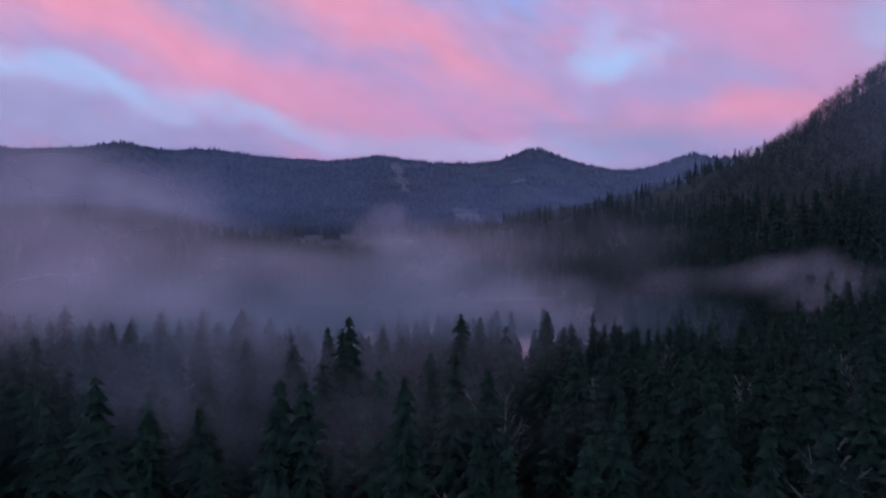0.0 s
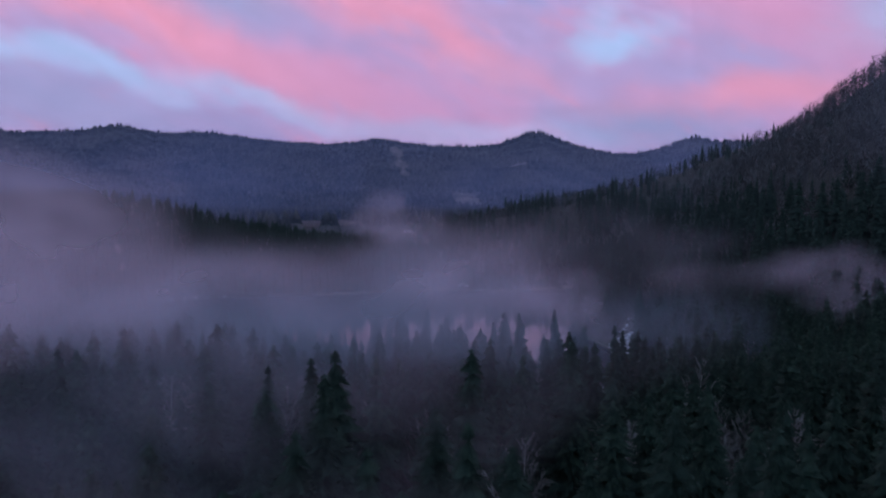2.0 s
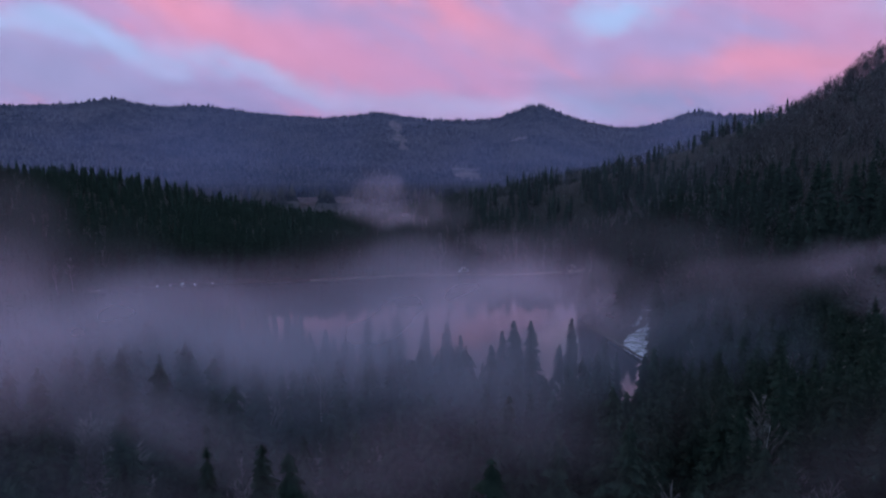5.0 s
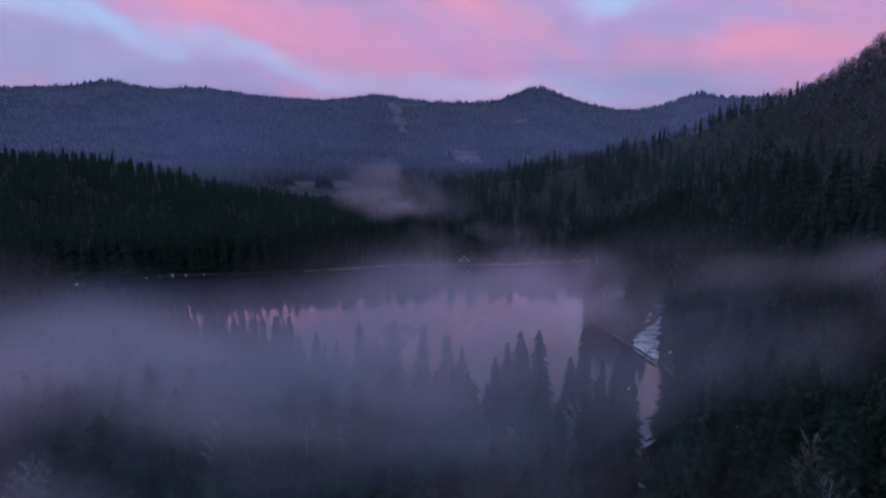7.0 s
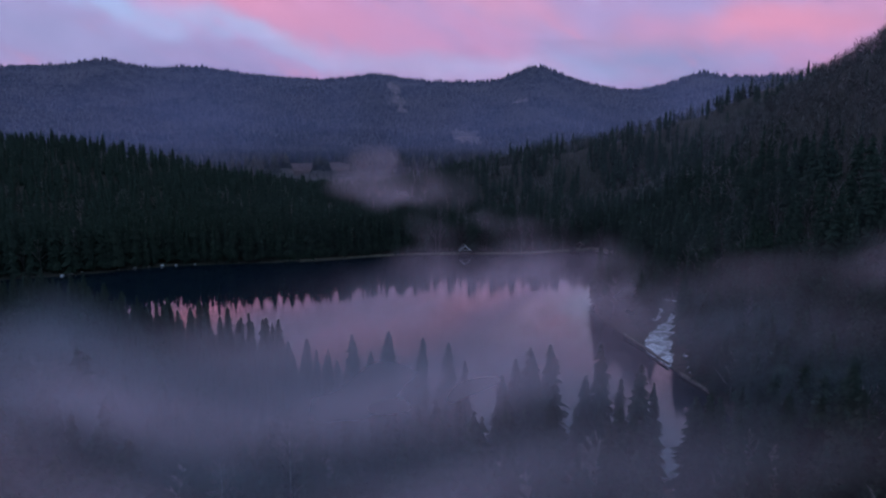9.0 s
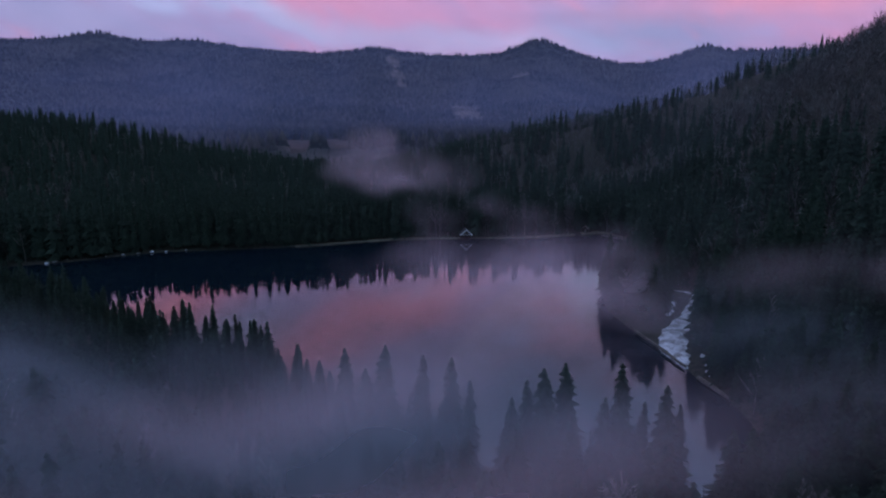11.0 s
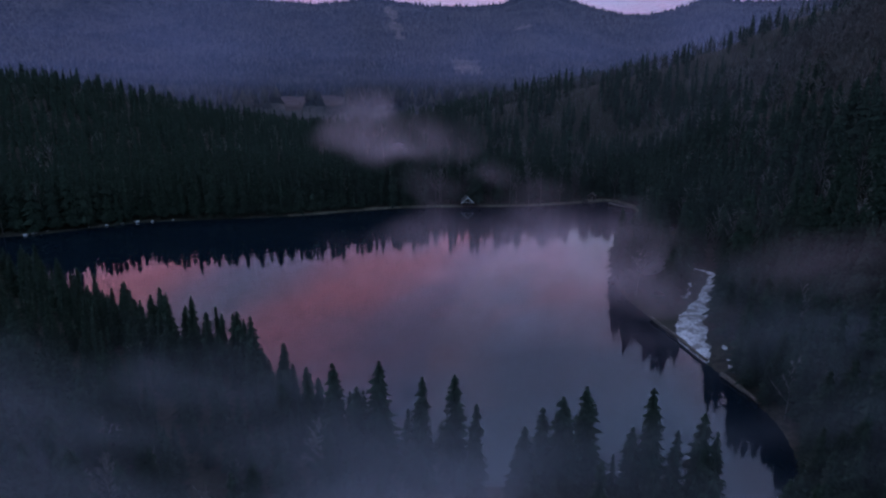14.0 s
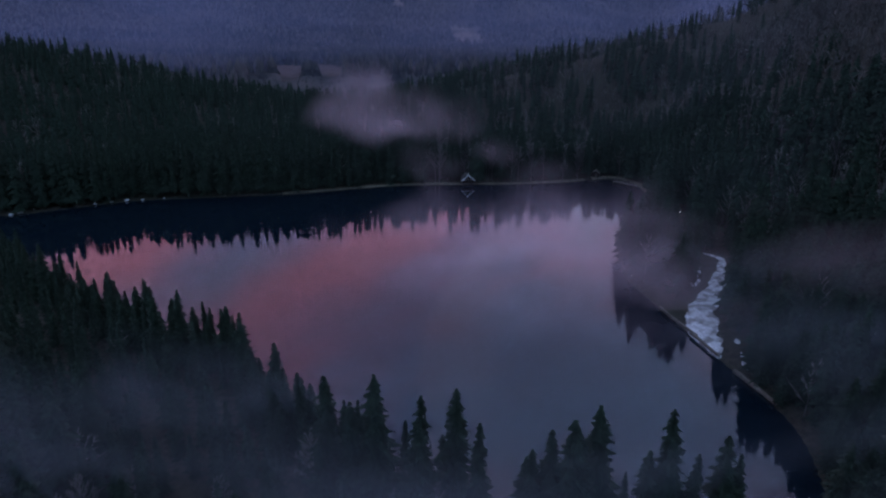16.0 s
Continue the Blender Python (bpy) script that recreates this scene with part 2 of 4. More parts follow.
# same droplets as the upper mist; the dark blue tone paints in their shade
M_LOW_SHADED = mist_material("mist_low_shaded", (
    ((-24, -32, 28), (28, 24, 10), 0.5),
    ((-6, 14, 33), (33, 24, 9), 2.0),
    ((-50, 22, 29), (46, 28, 10), 1.0),
    ((-54, 52, 22), (46, 30, 13), 1.25),
    ((6, 48, 18), (44, 18, 11), 0.95),
    ((64, 76, 16), (24, 32, 12), 0.6),
    ((-28, 82, 14), (40, 26, 12), 0.8),
    ((72, 112, 12), (24, 30, 12), 0.8)), 0.235, 18.0, (0.40, 0.50, 0.58), 0.5)
M_HAZE = mist_material("valley_haze", (((0, 2000, 0), (4500, 2600, 460), 1.0), ((0, 1000, 10), (3000, 900, 150), 0.4)), 0.09, 300.0, (0.52, 0.60, 1.0), 0.5)
# the second bank is an added veil that brightens the right slope
M_VEIL = mist_material("basin_haze", (((330, 300, 0), (400, 500, 190), 0.5), ((110, 40, 95), (70, 50, 58), 3.0)), 0.06, 90.0, (0.75, 0.82, 1.0), 0.5)


# ---- the land ----
LAKE = [(46, 64), (34, 66), (18, 74), (0, 77), (-15, 82), (-28, 99), (-45, 115), (-66, 127), (-92, 147), (-122, 166), (-165, 182), (-215, 196), (-222, 214), (-170, 232), (-134, 255),
        (-111, 261), (-71, 269), (-38, 282), (-12, 289), (39, 292), (70, 300), (86, 305), (92, 290), (91, 272), (84, 240), (70, 208), (57, 188), (53, 168), (55, 148), (59, 121), (61, 108), (62, 92), (56, 74)]


def spline(points, steps, closed=True):
    p = np.array(points, float)
    n = len(p)
    out = []
    for i in range(n if closed else n - 1):
        a, b, c, d = (p[(i + k) % n] if closed else p[min(max(i + k, 0), n - 1)] for k in (-1, 0, 1, 2))
        for s in np.arange(steps) / steps:
            out.append(0.5 * (2 * b + (c - a) * s + (2 * a - 5 * b + 4 * c - d) * s ** 2 + (3 * b - a - 3 * c + d) * s ** 3))
    return np.array(out if closed else out + [p[-1]])


SHORE = spline(LAKE, 6)


def lake_distance(x, y):
    """Metres from the shore, negative on the water."""
    x, y = np.asarray(x, float), np.asarray(y, float)
    best, inside = np.full(x.shape, 1e9), np.zeros(x.shape, bool)
    for (ax, ay), (bx, by) in zip(SHORE, np.roll(SHORE, -1, 0)):
        ex, ey = bx - ax, by - ay
        s = np.clip(((x - ax) * ex + (y - ay) * ey) / (ex * ex + ey * ey), 0, 1)
        best = np.minimum(best, np.hypot(x - ax - s * ex, y - ay - s * ey))
        if ay != by:
            inside ^= ((ay > y) != (by > y)) & (x < ex * (y - ay) / ey + ax)
    return np.where(inside, -best, best)


def smooth(v, lo, hi):
    s = np.clip((v - lo) / (hi - lo), 0, 1)
    return s * s * (3 - 2 * s)


WAVES = np.random.RandomState(4).uniform(0, 6.28, (3, 14, 2))


def ripple(x, y, size, k):
    """Uneven ground with hills of about that size, -1 to 1."""
    out = 0
    for i, (a, b) in enumerate(WAVES[k]):
        f = 6.28 / size * (0.55 + 0.13 * i)
        out = out + np.sin((x * math.cos(a) + y * math.sin(a)) * f + b * 3)
    return out / 4.0


RIDGE = ((-34.5, 1.5, -0.23), (-27.5, 2.4, 0.74), (-21, 3.5, 0.62), (-15, 3, 0.10), (-6, 2.6, 0.56), (8.1, 2.7, 1.23), (8.3, 1.2, 0.07), (16, 3.2, -0.76), (21.5, 1.5, 0.57), (26, 3, 0.12))


def height(x, y):
    x, y = np.asarray(x, float), np.asarray(y, float)
    sd = lake_distance(x, y)
    out = np.maximum(sd, 0)
    # flat forest in front of the lake, rising towards the back
    near = 0.105 * np.maximum(0, 78 - y) * smooth(-y, -300, 60)
    near = np.minimum(near, 9 + 0.02 * np.abs(y))
    h = 0.9 * (1 - np.exp(-out / 2.5)) + np.minimum(0.03 * out, 5) + near * smooth(out, 0, 40)
    # steep wooded slope along the right shore and its spur behind the lake
    slope = 0.8 * 9 * np.logaddexp(0, (x - 105) / 9)
    slope = np.minimum(slope, 120 + 0.2 * slope) * np.exp(-((y - 230) / np.where(y > 230, 300, 330)) ** 2)
    spur = 0.25 * np.maximum(0, x + 72) * np.exp(-((y - 500) / np.where(y > 500, 140, 75)) ** 2)
    spur = np.minimum(spur, 110)
    hill = (slope ** 3 + spur ** 3) ** (1 / 3)
    left = 47 * np.exp(-((x + 350) / np.where(x < -350, 260, 165)) ** 2 - ((y - 505) / np.where(y > 505, 75, 150)) ** 2)
    h = h + (hill + left) * smooth(out, 0, 30) + (1.5 * ripple(x, y, 60, 0) + 3 * ripple(x, y, 260, 1) * smooth(hill + left, 5, 60)) * smooth(out, 4, 40)
    # the valley behind and the long mountain
    h = h + 24 * smooth(y, 610, 730)
    r, a = np.hypot(x - 2, y + 90), np.degrees(np.arctan2(x - 2, y + 90))
    rise = 6.08 - 0.010 * (a + 36)
    for at, w, up in RIDGE:
        rise = rise + up * np.exp(-((a - at) / w) ** 2)
    rise = np.where(np.abs(a) > 60, 4.0, rise)
    top = 20 + np.tan(np.radians(rise)) * 3400
    u = np.clip((r - 1050) / 2350, 0, 1.15)
    u = np.where(u > 1, 1 - (u - 1) * 2.0, u)
    gully = 1 + 0.10 * ripple(x, y, 900, 2) * np.sin(np.clip(u, 0, 1) * math.pi)
    h = h + top * u ** 2.5 * gully
    return np.where(sd < 0, -np.minimum(0.25 * -sd + 0.15, 3), h)


def mesh(name, v, f, mat, flat=True):
    """A mesh from vertex and triangle or quad arrays."""
    me = bpy.data.meshes.new(name)
    v, f = np.asarray(v, np.float32), np.asarray(f, np.int32)
    k = f.shape[1]
    me.vertices.add(len(v))
    me.vertices.foreach_set("co", v.ravel())
    me.loops.add(f.size)
    me.loops.foreach_set("vertex_index", f.ravel())
    me.polygons.add(len(f))
    me.polygons.foreach_set("loop_start", np.arange(len(f), dtype=np.int32) * k)
    if not flat:
        me.polygons.foreach_set("use_smooth", np.ones(len(f), bool))
    me.update(calc_edges=True)
    for m in mat if isinstance(mat, (list, tuple)) else [mat]:
        me.materials.append(m)
    return me


def grid_faces(rows, cols, wrap=False):
    i, j = np.meshgrid(np.arange(rows - 1), np.arange(cols if wrap else cols - 1), indexing="ij")
    j2 = (j + 1) % cols
    return np.stack([i * cols + j, i * cols + j2, (i + 1) * cols + j2, (i + 1) * cols + j], -1).reshape(-1, 4)


# one sheet of ground out to the horizon, finest round the lake
rings = 2.5 * 1.026 ** np.arange(275)
rings = np.concatenate([rings, np.arange(rings[-1] + 40, 3130, 60), np.arange(3130, 3420, 14), np.arange(3440, 4900, 120)])
front = np.linspace(-43, 43, 400)
back = np.linspace(43, 317, 130)[1:-1]
angles = np.radians(np.concatenate([front, back]))
gx, gy = rings[:, None] * np.sin(angles), 60 + rings[:, None] * np.cos(angles)
gz = height(gx, gy)
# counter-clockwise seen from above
ground = tagged(new("ground", mesh("ground", np.stack([gx, gy, gz], -1).reshape(-1, 3), grid_faces(len(rings), len(angles), True), [M_GROUND, M_FAR_HAZED, M_MEADOW, M_SCAR], False)),
                "dark forest floor rolling up to wooded mountains", "ground", kind="structure")
mid = np.stack([gx, gy], -1)[:-1]
mx, my = mid[..., 0].ravel(), mid[..., 1].ravel()


def on_meadow(x, y):
    """The pale clearings in the valley and on the mountain's foot."""
    a = ((x + 30 + 0.17 * y) / 62) ** 2 + ((y - 850) / 150) ** 2 < 1 + 0.4 * np.sin(x / 9 + y / 34)
    b = ((x + 10 + 0.03 * y) / 46) ** 2 + ((y - 830) / 80) ** 2 < 1 + 0.4 * np.sin(x / 8 + y / 30)
    c = (np.abs(x - 76) < 44 + 8 * np.sin(y / 23)) & (np.abs(y - 2040 + 0.6 * (x - 76)) < 190)
    d = (np.abs((x + 225) + (y - 2930) * 0.17) < 24 + 14 * np.sin(y / 37)) & (np.abs(y - 2930) < 260)
    e = ((x - 330) / 45) ** 2 + ((y - 2750) / 70) ** 2 < 1
    return a | b | c | d | e


# beyond 640 m the ground takes the haze-brightened forest colour
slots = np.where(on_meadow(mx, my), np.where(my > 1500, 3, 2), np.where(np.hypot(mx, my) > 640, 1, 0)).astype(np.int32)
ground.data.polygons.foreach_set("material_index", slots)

# the water
ring = np.array(SHORE)
mid_lake = np.array((-40.0, 190.0))
bm = bmesh.new()
outline = []
for i, (px, py) in enumerate(ring):
    n = ring[(i + 1) % len(ring)] - ring[i - 1]
    n = np.array((n[1], -n[0])) / (np.hypot(*n) + 1e-9)
    probe = lake_distance(np.array([px + n[0]]), np.array([py + n[1]]))[0]
    n = n if probe > 0 else -n
    outline.append(bm.verts.new((px + n[0] * 1.0, py + n[1] * 1.0, 0)))
bm.faces.new(outline)
bmesh.ops.triangulate(bm, faces=bm.faces[:])
bmesh.ops.recalc_face_normals(bm, faces=bm.faces[:])
me = bpy.data.meshes.new("water")
bm.to_mesh(me)
bm.free()
if me.polygons[0].normal.z < 0:
    me.flip_normals()
me.materials.append(M_WATER)
tagged(new("water", me), "still dark lake mirroring pink sky and trees", "lake", kind="structure")


# ---- trees: templates as arrays ----
def tube(path, radii, sides=5):
    """Vertices and triangles of a tapered branch along a path."""
    v, f = [], []
    for i, (c, r) in enumerate(zip(path, radii)):
        d = np.subtract(path[min(i + 1, len(path) - 1)], path[max(i - 1, 0)])
        d = d / (np.linalg.norm(d) + 1e-9)
        a = np.cross(d, (0.3, 0.9, 0.1))
        a /= np.linalg.norm(a) + 1e-9
        b = np.cross(d, a)
        v += [np.add(c, r * (a * math.cos(q) + b * math.sin(q))) for q in np.arange(sides) * 6.28319 / sides]
    for i in range(len(path) - 1):
        for j in range(sides):
            a, b = i * sides + j, i * sides + (j + 1) % sides
            f += [(a, b, b + sides), (a, b + sides, a + sides)]
    return np.array(v), np.array(f)


def join(parts):
    v, f, n = [], [], 0
    for a, b in parts:
        v.append(a)
        f.append(np.asarray(b) + n)
        n += len(a)
    return np.concatenate(v), np.concatenate(f)


def conifer(seed, tall, wide, whorls, sprigs, size, bare=0.1):
    """Trunk and crown of one spruce: tiers of drooping boughs in uneven whorls, fringed with many small sprigs."""
    rs = np.random.RandomState(seed)
    bend = rs.uniform(-0.012, 0.012, 2) * tall
    trunk = tube([(bend[0] * s * s, bend[1] * s * s, tall * s) for s in (-0.03, 0.0, 0.3, 0.65, 0.97)], [tall * w for w in (0.017, 0.014, 0.010, 0.006, 0.001)], 5 if sprigs > 600 else 3)
    arms = rs.randint(6, 10, whorls) if whorls > 10 else rs.randint(5, 7, whorls)
    turn0, length = rs.uniform(0, 6.28, whorls), rs.uniform(0.55, 1.25, (whorls, 9)) * rs.uniform(0.85, 1.1, (whorls, 1))
    droop = rs.uniform(0.35, 0.8, (whorls, 9))
    gap = (1 - bare) / whorls

    def bough(s, i, k, rho):
        """How far out and how high the bough k of the tier i is, at the share rho of its length."""
        reach = (wide * (1 - s) ** 0.70 * (0.6 + 0.4 * np.clip((s - bare + 0.04) / 0.16, 0, 1)) + 0.12) * length[i, k]
        return reach * rho, tall * s - reach * rho * droop[i, k] * (1.35 - 0.6 * s) + 0.22 * reach * rho ** 2.5

    v, f = [], []
    for i in range(whorls):
        s = bare + gap * (i + 0.5 + rs.uniform(-0.3, 0.3))
        mid = bend * s * s
        n, c = len(v), arms[i]
        v.append((mid[0], mid[1], min(tall * (s + 1.1 * gap), tall * 0.995)))
        for k in range(c):
            for rho, turn in ((1.0, 0.0), (rs.uniform(0.28, 0.5), 0.5)):
                q = turn0[i] + (k + turn) * 6.2832 / c
                r, z = bough(s, i, k, rho)
                v.append((mid[0] + math.cos(q) * r, mid[1] + math.sin(q) * r, z - (0.28 * r if turn else 0)))
        for k in range(2 * c):
            f.append((n, n + 1 + k, n + 1 + (k + 1) % (2 * c)))
    # more sprigs where the crown is wide
    s = 1 - rs.rand(sprigs) ** 0.6
    i = np.clip((s * whorls).astype(int), 0, whorls - 1)
    s = np.clip(bare + gap * (i + 0.5 + rs.normal(0, 0.26, sprigs)), bare, 0.985)
    k = (rs.rand(sprigs) * arms[i]).astype(int)
    rho = 0.3 + 0.72 * np.sqrt(rs.rand(sprigs))
    q = turn0[i] + k * 6.2832 / arms[i] + rs.normal(0, 0.26, sprigs) * (1.5 - rho)
    r, z = bough(s, i, k, rho)
    base = np.stack([np.cos(q) * r + bend[0] * s * s, np.sin(q) * r + bend[1] * s * s, z], 1)
    fan = q + rs.normal(0, 0.6, sprigs)
    long = size * rs.uniform(0.6, 1.25, sprigs) * (0.55 + 0.45 * (1 - s) ** 0.5)
    way = np.stack([np.cos(fan), np.sin(fan), -rs.uniform(0.2, 1.5, sprigs)], 1)
    way /= np.linalg.norm(way, axis=1)[:, None]
    side = np.cross(way, np.stack([rs.normal(0, 0.5, sprigs), rs.normal(0, 0.5, sprigs), np.ones(sprigs)], 1))
    side /= np.linalg.norm(side, axis=1)[:, None]
    w = long * rs.uniform(0.10, 0.2, sprigs)
    a = base - way * (long * 0.35)[:, None]
    n = len(v)
    v = np.concatenate([v, np.stack([a - side * w[:, None], a + side * w[:, None], a + way * long[:, None]], 1).reshape(-1, 3)])
    f = np.concatenate([f, n + np.arange(3 * sprigs).reshape(-1, 3)])
    # the leader at the top
    top, n = np.array((bend[0], bend[1], tall)), len(v)
    r = 0.010 * tall
    v = np.concatenate([v, [top, top + (r, 0, -0.1 * tall), top + (-0.6 * r, 0.8 * r, -0.1 * tall), top + (-0.6 * r, -0.8 * r, -0.1 * tall)]])
    f = np.concatenate([f, [(n, n + 1, n + 2), (n, n + 2, n + 3), (n, n + 3, n + 1)]])
    return trunk, (v, f)


def bare_tree(seed, tall, limbs, twigs, sides=4):
    """Trunk and leafless crown of a birch or beech."""
    rs = np.random.RandomState(seed)
    lean = rs.uniform(-0.06, 0.06, 2) * tall
    at = lambda s: np.array((lean[0] * s * s, lean[1] * s * s, tall * s))
    trunk = tube([at(s) for s in (-0.03, 0.0, 0.25, 0.5, 0.75, 0.96)], [tall * w for w in (0.016, 0.012, 0.0095, 0.007, 0.004, 0.0012)], sides + 1)
    parts = []
    for i in range(limbs):
        s = 0.30 + 0.64 * (i + rs.rand()) / limbs
        q = i * 2.4 + rs.uniform(-0.5, 0.5)
        r = tall * rs.uniform(0.14, 0.24) * (1.15 - s) * 1.5
        o, out = at(s), np.array((math.cos(q), math.sin(q), rs.uniform(0.7, 1.5)))
        m = o + out * r * 0.5
        e = m + (out * (0.7, 0.7, 1.2)) * r * 0.5
        thick = tall * 0.0038 * (1.2 - s)
        if sides > 2:
            parts.append(tube([o, m, e], [thick, thick * 0.65, thick * 0.2], 3))
        else:
            w = np.array((-math.sin(q), math.cos(q), 0)) * thick * 1.3
            parts.append((np.array([o - w, o + w, e, m + (0, 0, thick * 2)]), np.array([(0, 1, 2), (0, 3, 2)])))
        v, f = [], []
        for k in range(twigs):
            u = rs.uniform(0.2, 1.0)
            c = o + (e - o) * u
            d = np.array((math.cos(q + rs.uniform(-1.4, 1.4)), math.sin(q + rs.uniform(-1.4, 1.4)), rs.uniform(-0.1, 1.3)))
            g = c + d * r * rs.uniform(0.22, 0.5)
            w = np.cross(d, (0.2, 0.3, 0.9)) * tall * rs.uniform(0.0022, 0.005) * (1 if sides > 2 else 3.2 if limbs < 15 else 1.8)
            v += [c - w, c + w, g]
            f.append((3 * k, 3 * k + 1, 3 * k + 2))
        parts.append((np.array(v), np.array(f)))
    return trunk, join(parts)


def scattered(templates, places, rs):
    """Copies of array templates at rows of x, y, z, scale, joined into one pair of arrays."""
    v, f, n = [], [], 0
    pick = rs.randint(0, len(templates), len(places))
    for k, (tv, tf) in enumerate(templates):
        p = places[pick == k]
        if not len(p):
            continue
        q = rs.uniform(0, 6.28, len(p))
        wide = rs.uniform(0.85, 1.2, len(p)) * p[:, 3]
        c, s = np.cos(q)[:, None], np.sin(q)[:, None]
        x = (tv[:, 0] * c - tv[:, 1] * s) * wide[:, None] + p[:, 0:1]
        y = (tv[:, 0] * s + tv[:, 1] * c) * wide[:, None] + p[:, 1:2]
        z = tv[:, 2] * p[:, 3:4] + p[:, 2:3]
        v.append(np.stack([x, y, z], -1).reshape(-1, 3))
        f.append((tf[None] + (np.arange(len(p)) * len(tv))[:, None, None]).reshape(-1, 3) + n)
        n += len(p) * len(tv)
    return np.concatenate(v), np.concatenate(f)


def spread(x0, x1, y0, y1, step, rs, keep=None, shore=2.2):
    """Jittered places on dry ground: rows of x, y, ground height."""
    x, y = np.meshgrid(np.arange(x0, x1, step), np.arange(y0, y1, step))
    x, y = (c.ravel() + rs.uniform(-0.48, 0.48, c.size) * step for c in (x, y))
    ok = keep(x, y) if keep else np.ones(x.shape, bool)
    x, y = x[ok], y[ok]
    sd = lake_distance(x, y)
    x, y = x[sd > shore], y[sd > shore]
    return np.stack([x, y, height(x, y) - 0.3], 1)


def in_view(x, y, margin=6):
    """Land that lies ahead of the flight, with a margin to the sides."""
    return np.abs(np.degrees(np.arctan2(x, y + 112))) < 36 + margin


# ---- snow, bank and track ----
def strip(name, line, widths, lift, mat, rs, steps=8, thick=0.25, ragged=0.5, across=7):
    """A ragged band of ground cover along a line of x, y, lying on the land."""
    c = spline(line, steps, False)
    w = spline([(a, 0) for a in widths], steps, False)[:, 0]
    d = np.gradient(c, axis=0)
    n = np.stack([-d[:, 1], d[:, 0]], 1) / (np.hypot(d[:, 0], d[:, 1])[:, None] + 1e-9)
    u = np.linspace(-1, 1, across)
    edge = 1 + ragged * (rs.rand(len(c), 2) - 0.5) * 2
    edge = (edge + np.roll(edge, 1, 0) + np.roll(edge, -1, 0)) / 3
    off = np.where(u < 0, u * edge[:, :1], u * edge[:, 1:]) * w[:, None]
    x, y = c[:, :1] + n[:, :1] * off, c[:, 1:] + n[:, 1:] * off
    z = height(x, y) + lift * (1 - np.abs(u) ** 6 * 1.0) - thick * (np.abs(u) > 0.99) + rs.uniform(-0.012, 0.012, x.shape)
    return new(name, mesh(name, np.stack([x, y, z], -1).reshape(-1, 3), grid_faces(len(c), across), mat, False))


rs = np.random.RandomState(11)
TRACK = [(80, 187), (83.5, 182), (84, 176), (79, 166), (73, 155), (66, 144), (61.5, 134), (60.5, 126), (59.5, 119)]
tagged(strip("snow_patch", TRACK, (0.4, 0.9, 1.3, 1.7, 2.4, 4.2, 4.0, 2.8, 0.5), 0.16, M_SNOW, rs, 10), "old trampled snow on the lakeside track", "snow", "patches of snow")
tagged(strip("snow_patch", [(75, 171), (72, 167), (69.5, 161), (69, 157)], (0.7, 2.2, 2.0, 0.5), 0.2, M_SNOW, rs), "thawing snow beside the lakeside track", "snow", "patches of snow")
tagged(strip("snow_patch", [(78, 160), (74, 153), (68, 147)], (0.6, 1.4, 0.8), 0.2, M_SNOW, rs), "thin snow along the track's edge", "snow", "patches of snow")
for x, y, a, b in ((55.5, 167.5, 1.3, 2.0), (63.5, 115, 1.2, 2.2), (64.5, 119, 0.7, 1.0), (86, 200, 1.2, 0.8), (90, 203, 0.8, 1.2), (81, 212, 0.8, 0.9), (76, 203, 0.9, 0.8), (84, 204, 1.0, 0.6),
                   (16.5, 15.5, 1.3, 2.8), (13.4, -8, 0.7, 2.4), (10.2, -32, 0.6, 2.0), (15.4, 6, 0.8, 2.0), (36, 54, 0.8, 2.2), (39, 60, 0.7, 1.6), (33, 47, 0.6, 1.2), (20, 36, 0.8, 1.4), (88, 196, 1.6, 0.7), (66, 125, 0.8, 1.2)):
    tagged(strip("snow_patch", [(x - a * 0.3, y - b), (x, y), (x + a * 0.2, y + b)], (0.2, a, 0.2), 0.18, M_SNOW, rs, 5), "small patch of thawing snow between trees", "snow", "patches of snow")


def bank(name, first, last, wide, rise, mat, label):
    """A low bank between water and forest."""
    line = [tuple(SHORE[i % len(SHORE)]) for i in range(first, last + 1)]
    c = np.array(line)
    d = np.gradient(c, axis=0)
    n = np.stack([-d[:, 1], d[:, 0]], 1) / np.hypot(d[:, 0], d[:, 1])[:, None]
    if lake_distance(*(c[len(c) // 2] + n[len(c) // 2])[:, None])[0] < 0:
        n = -n
    out = np.array((-0.5, 0.0, 0.3, 1.2, 2.4, 3.4)) * wide / 2.4
    zs = np.array((-0.5, 0.05, 0.75, 1.0, 0.9, 0.2)) * rise
    wob = rs.uniform(0.7, 1.35, (len(c), 1))
    x, y = c[:, :1] + n[:, :1] * out * wob, c[:, 1:] + n[:, 1:] * out * wob
    z = np.maximum(zs * wob, np.where(out > 0.3, height(x, y) + 0.06, -9))
    return tagged(new(name, mesh(name, np.stack([x, y, z], -1).reshape(-1, 3), grid_faces(len(c), 6), mat, False)), label, "shore bank", kind="structure")


bank("shore_bank", 6 * 13, 6 * 16, 0.5, 0.3, M_GROUND, "low bank of dry grass at the lake edge")
bank("shore_bank", 6 * 16, 6 * 20, 1.5, 0.6, M_GRASS, "pale footpath bank of dry grass along the lake")
bank("shore_bank", 6 * 20 + 1, 6 * 24, 2.0, 0.9, M_GRASS, "earthen bank at the corner of the lake")


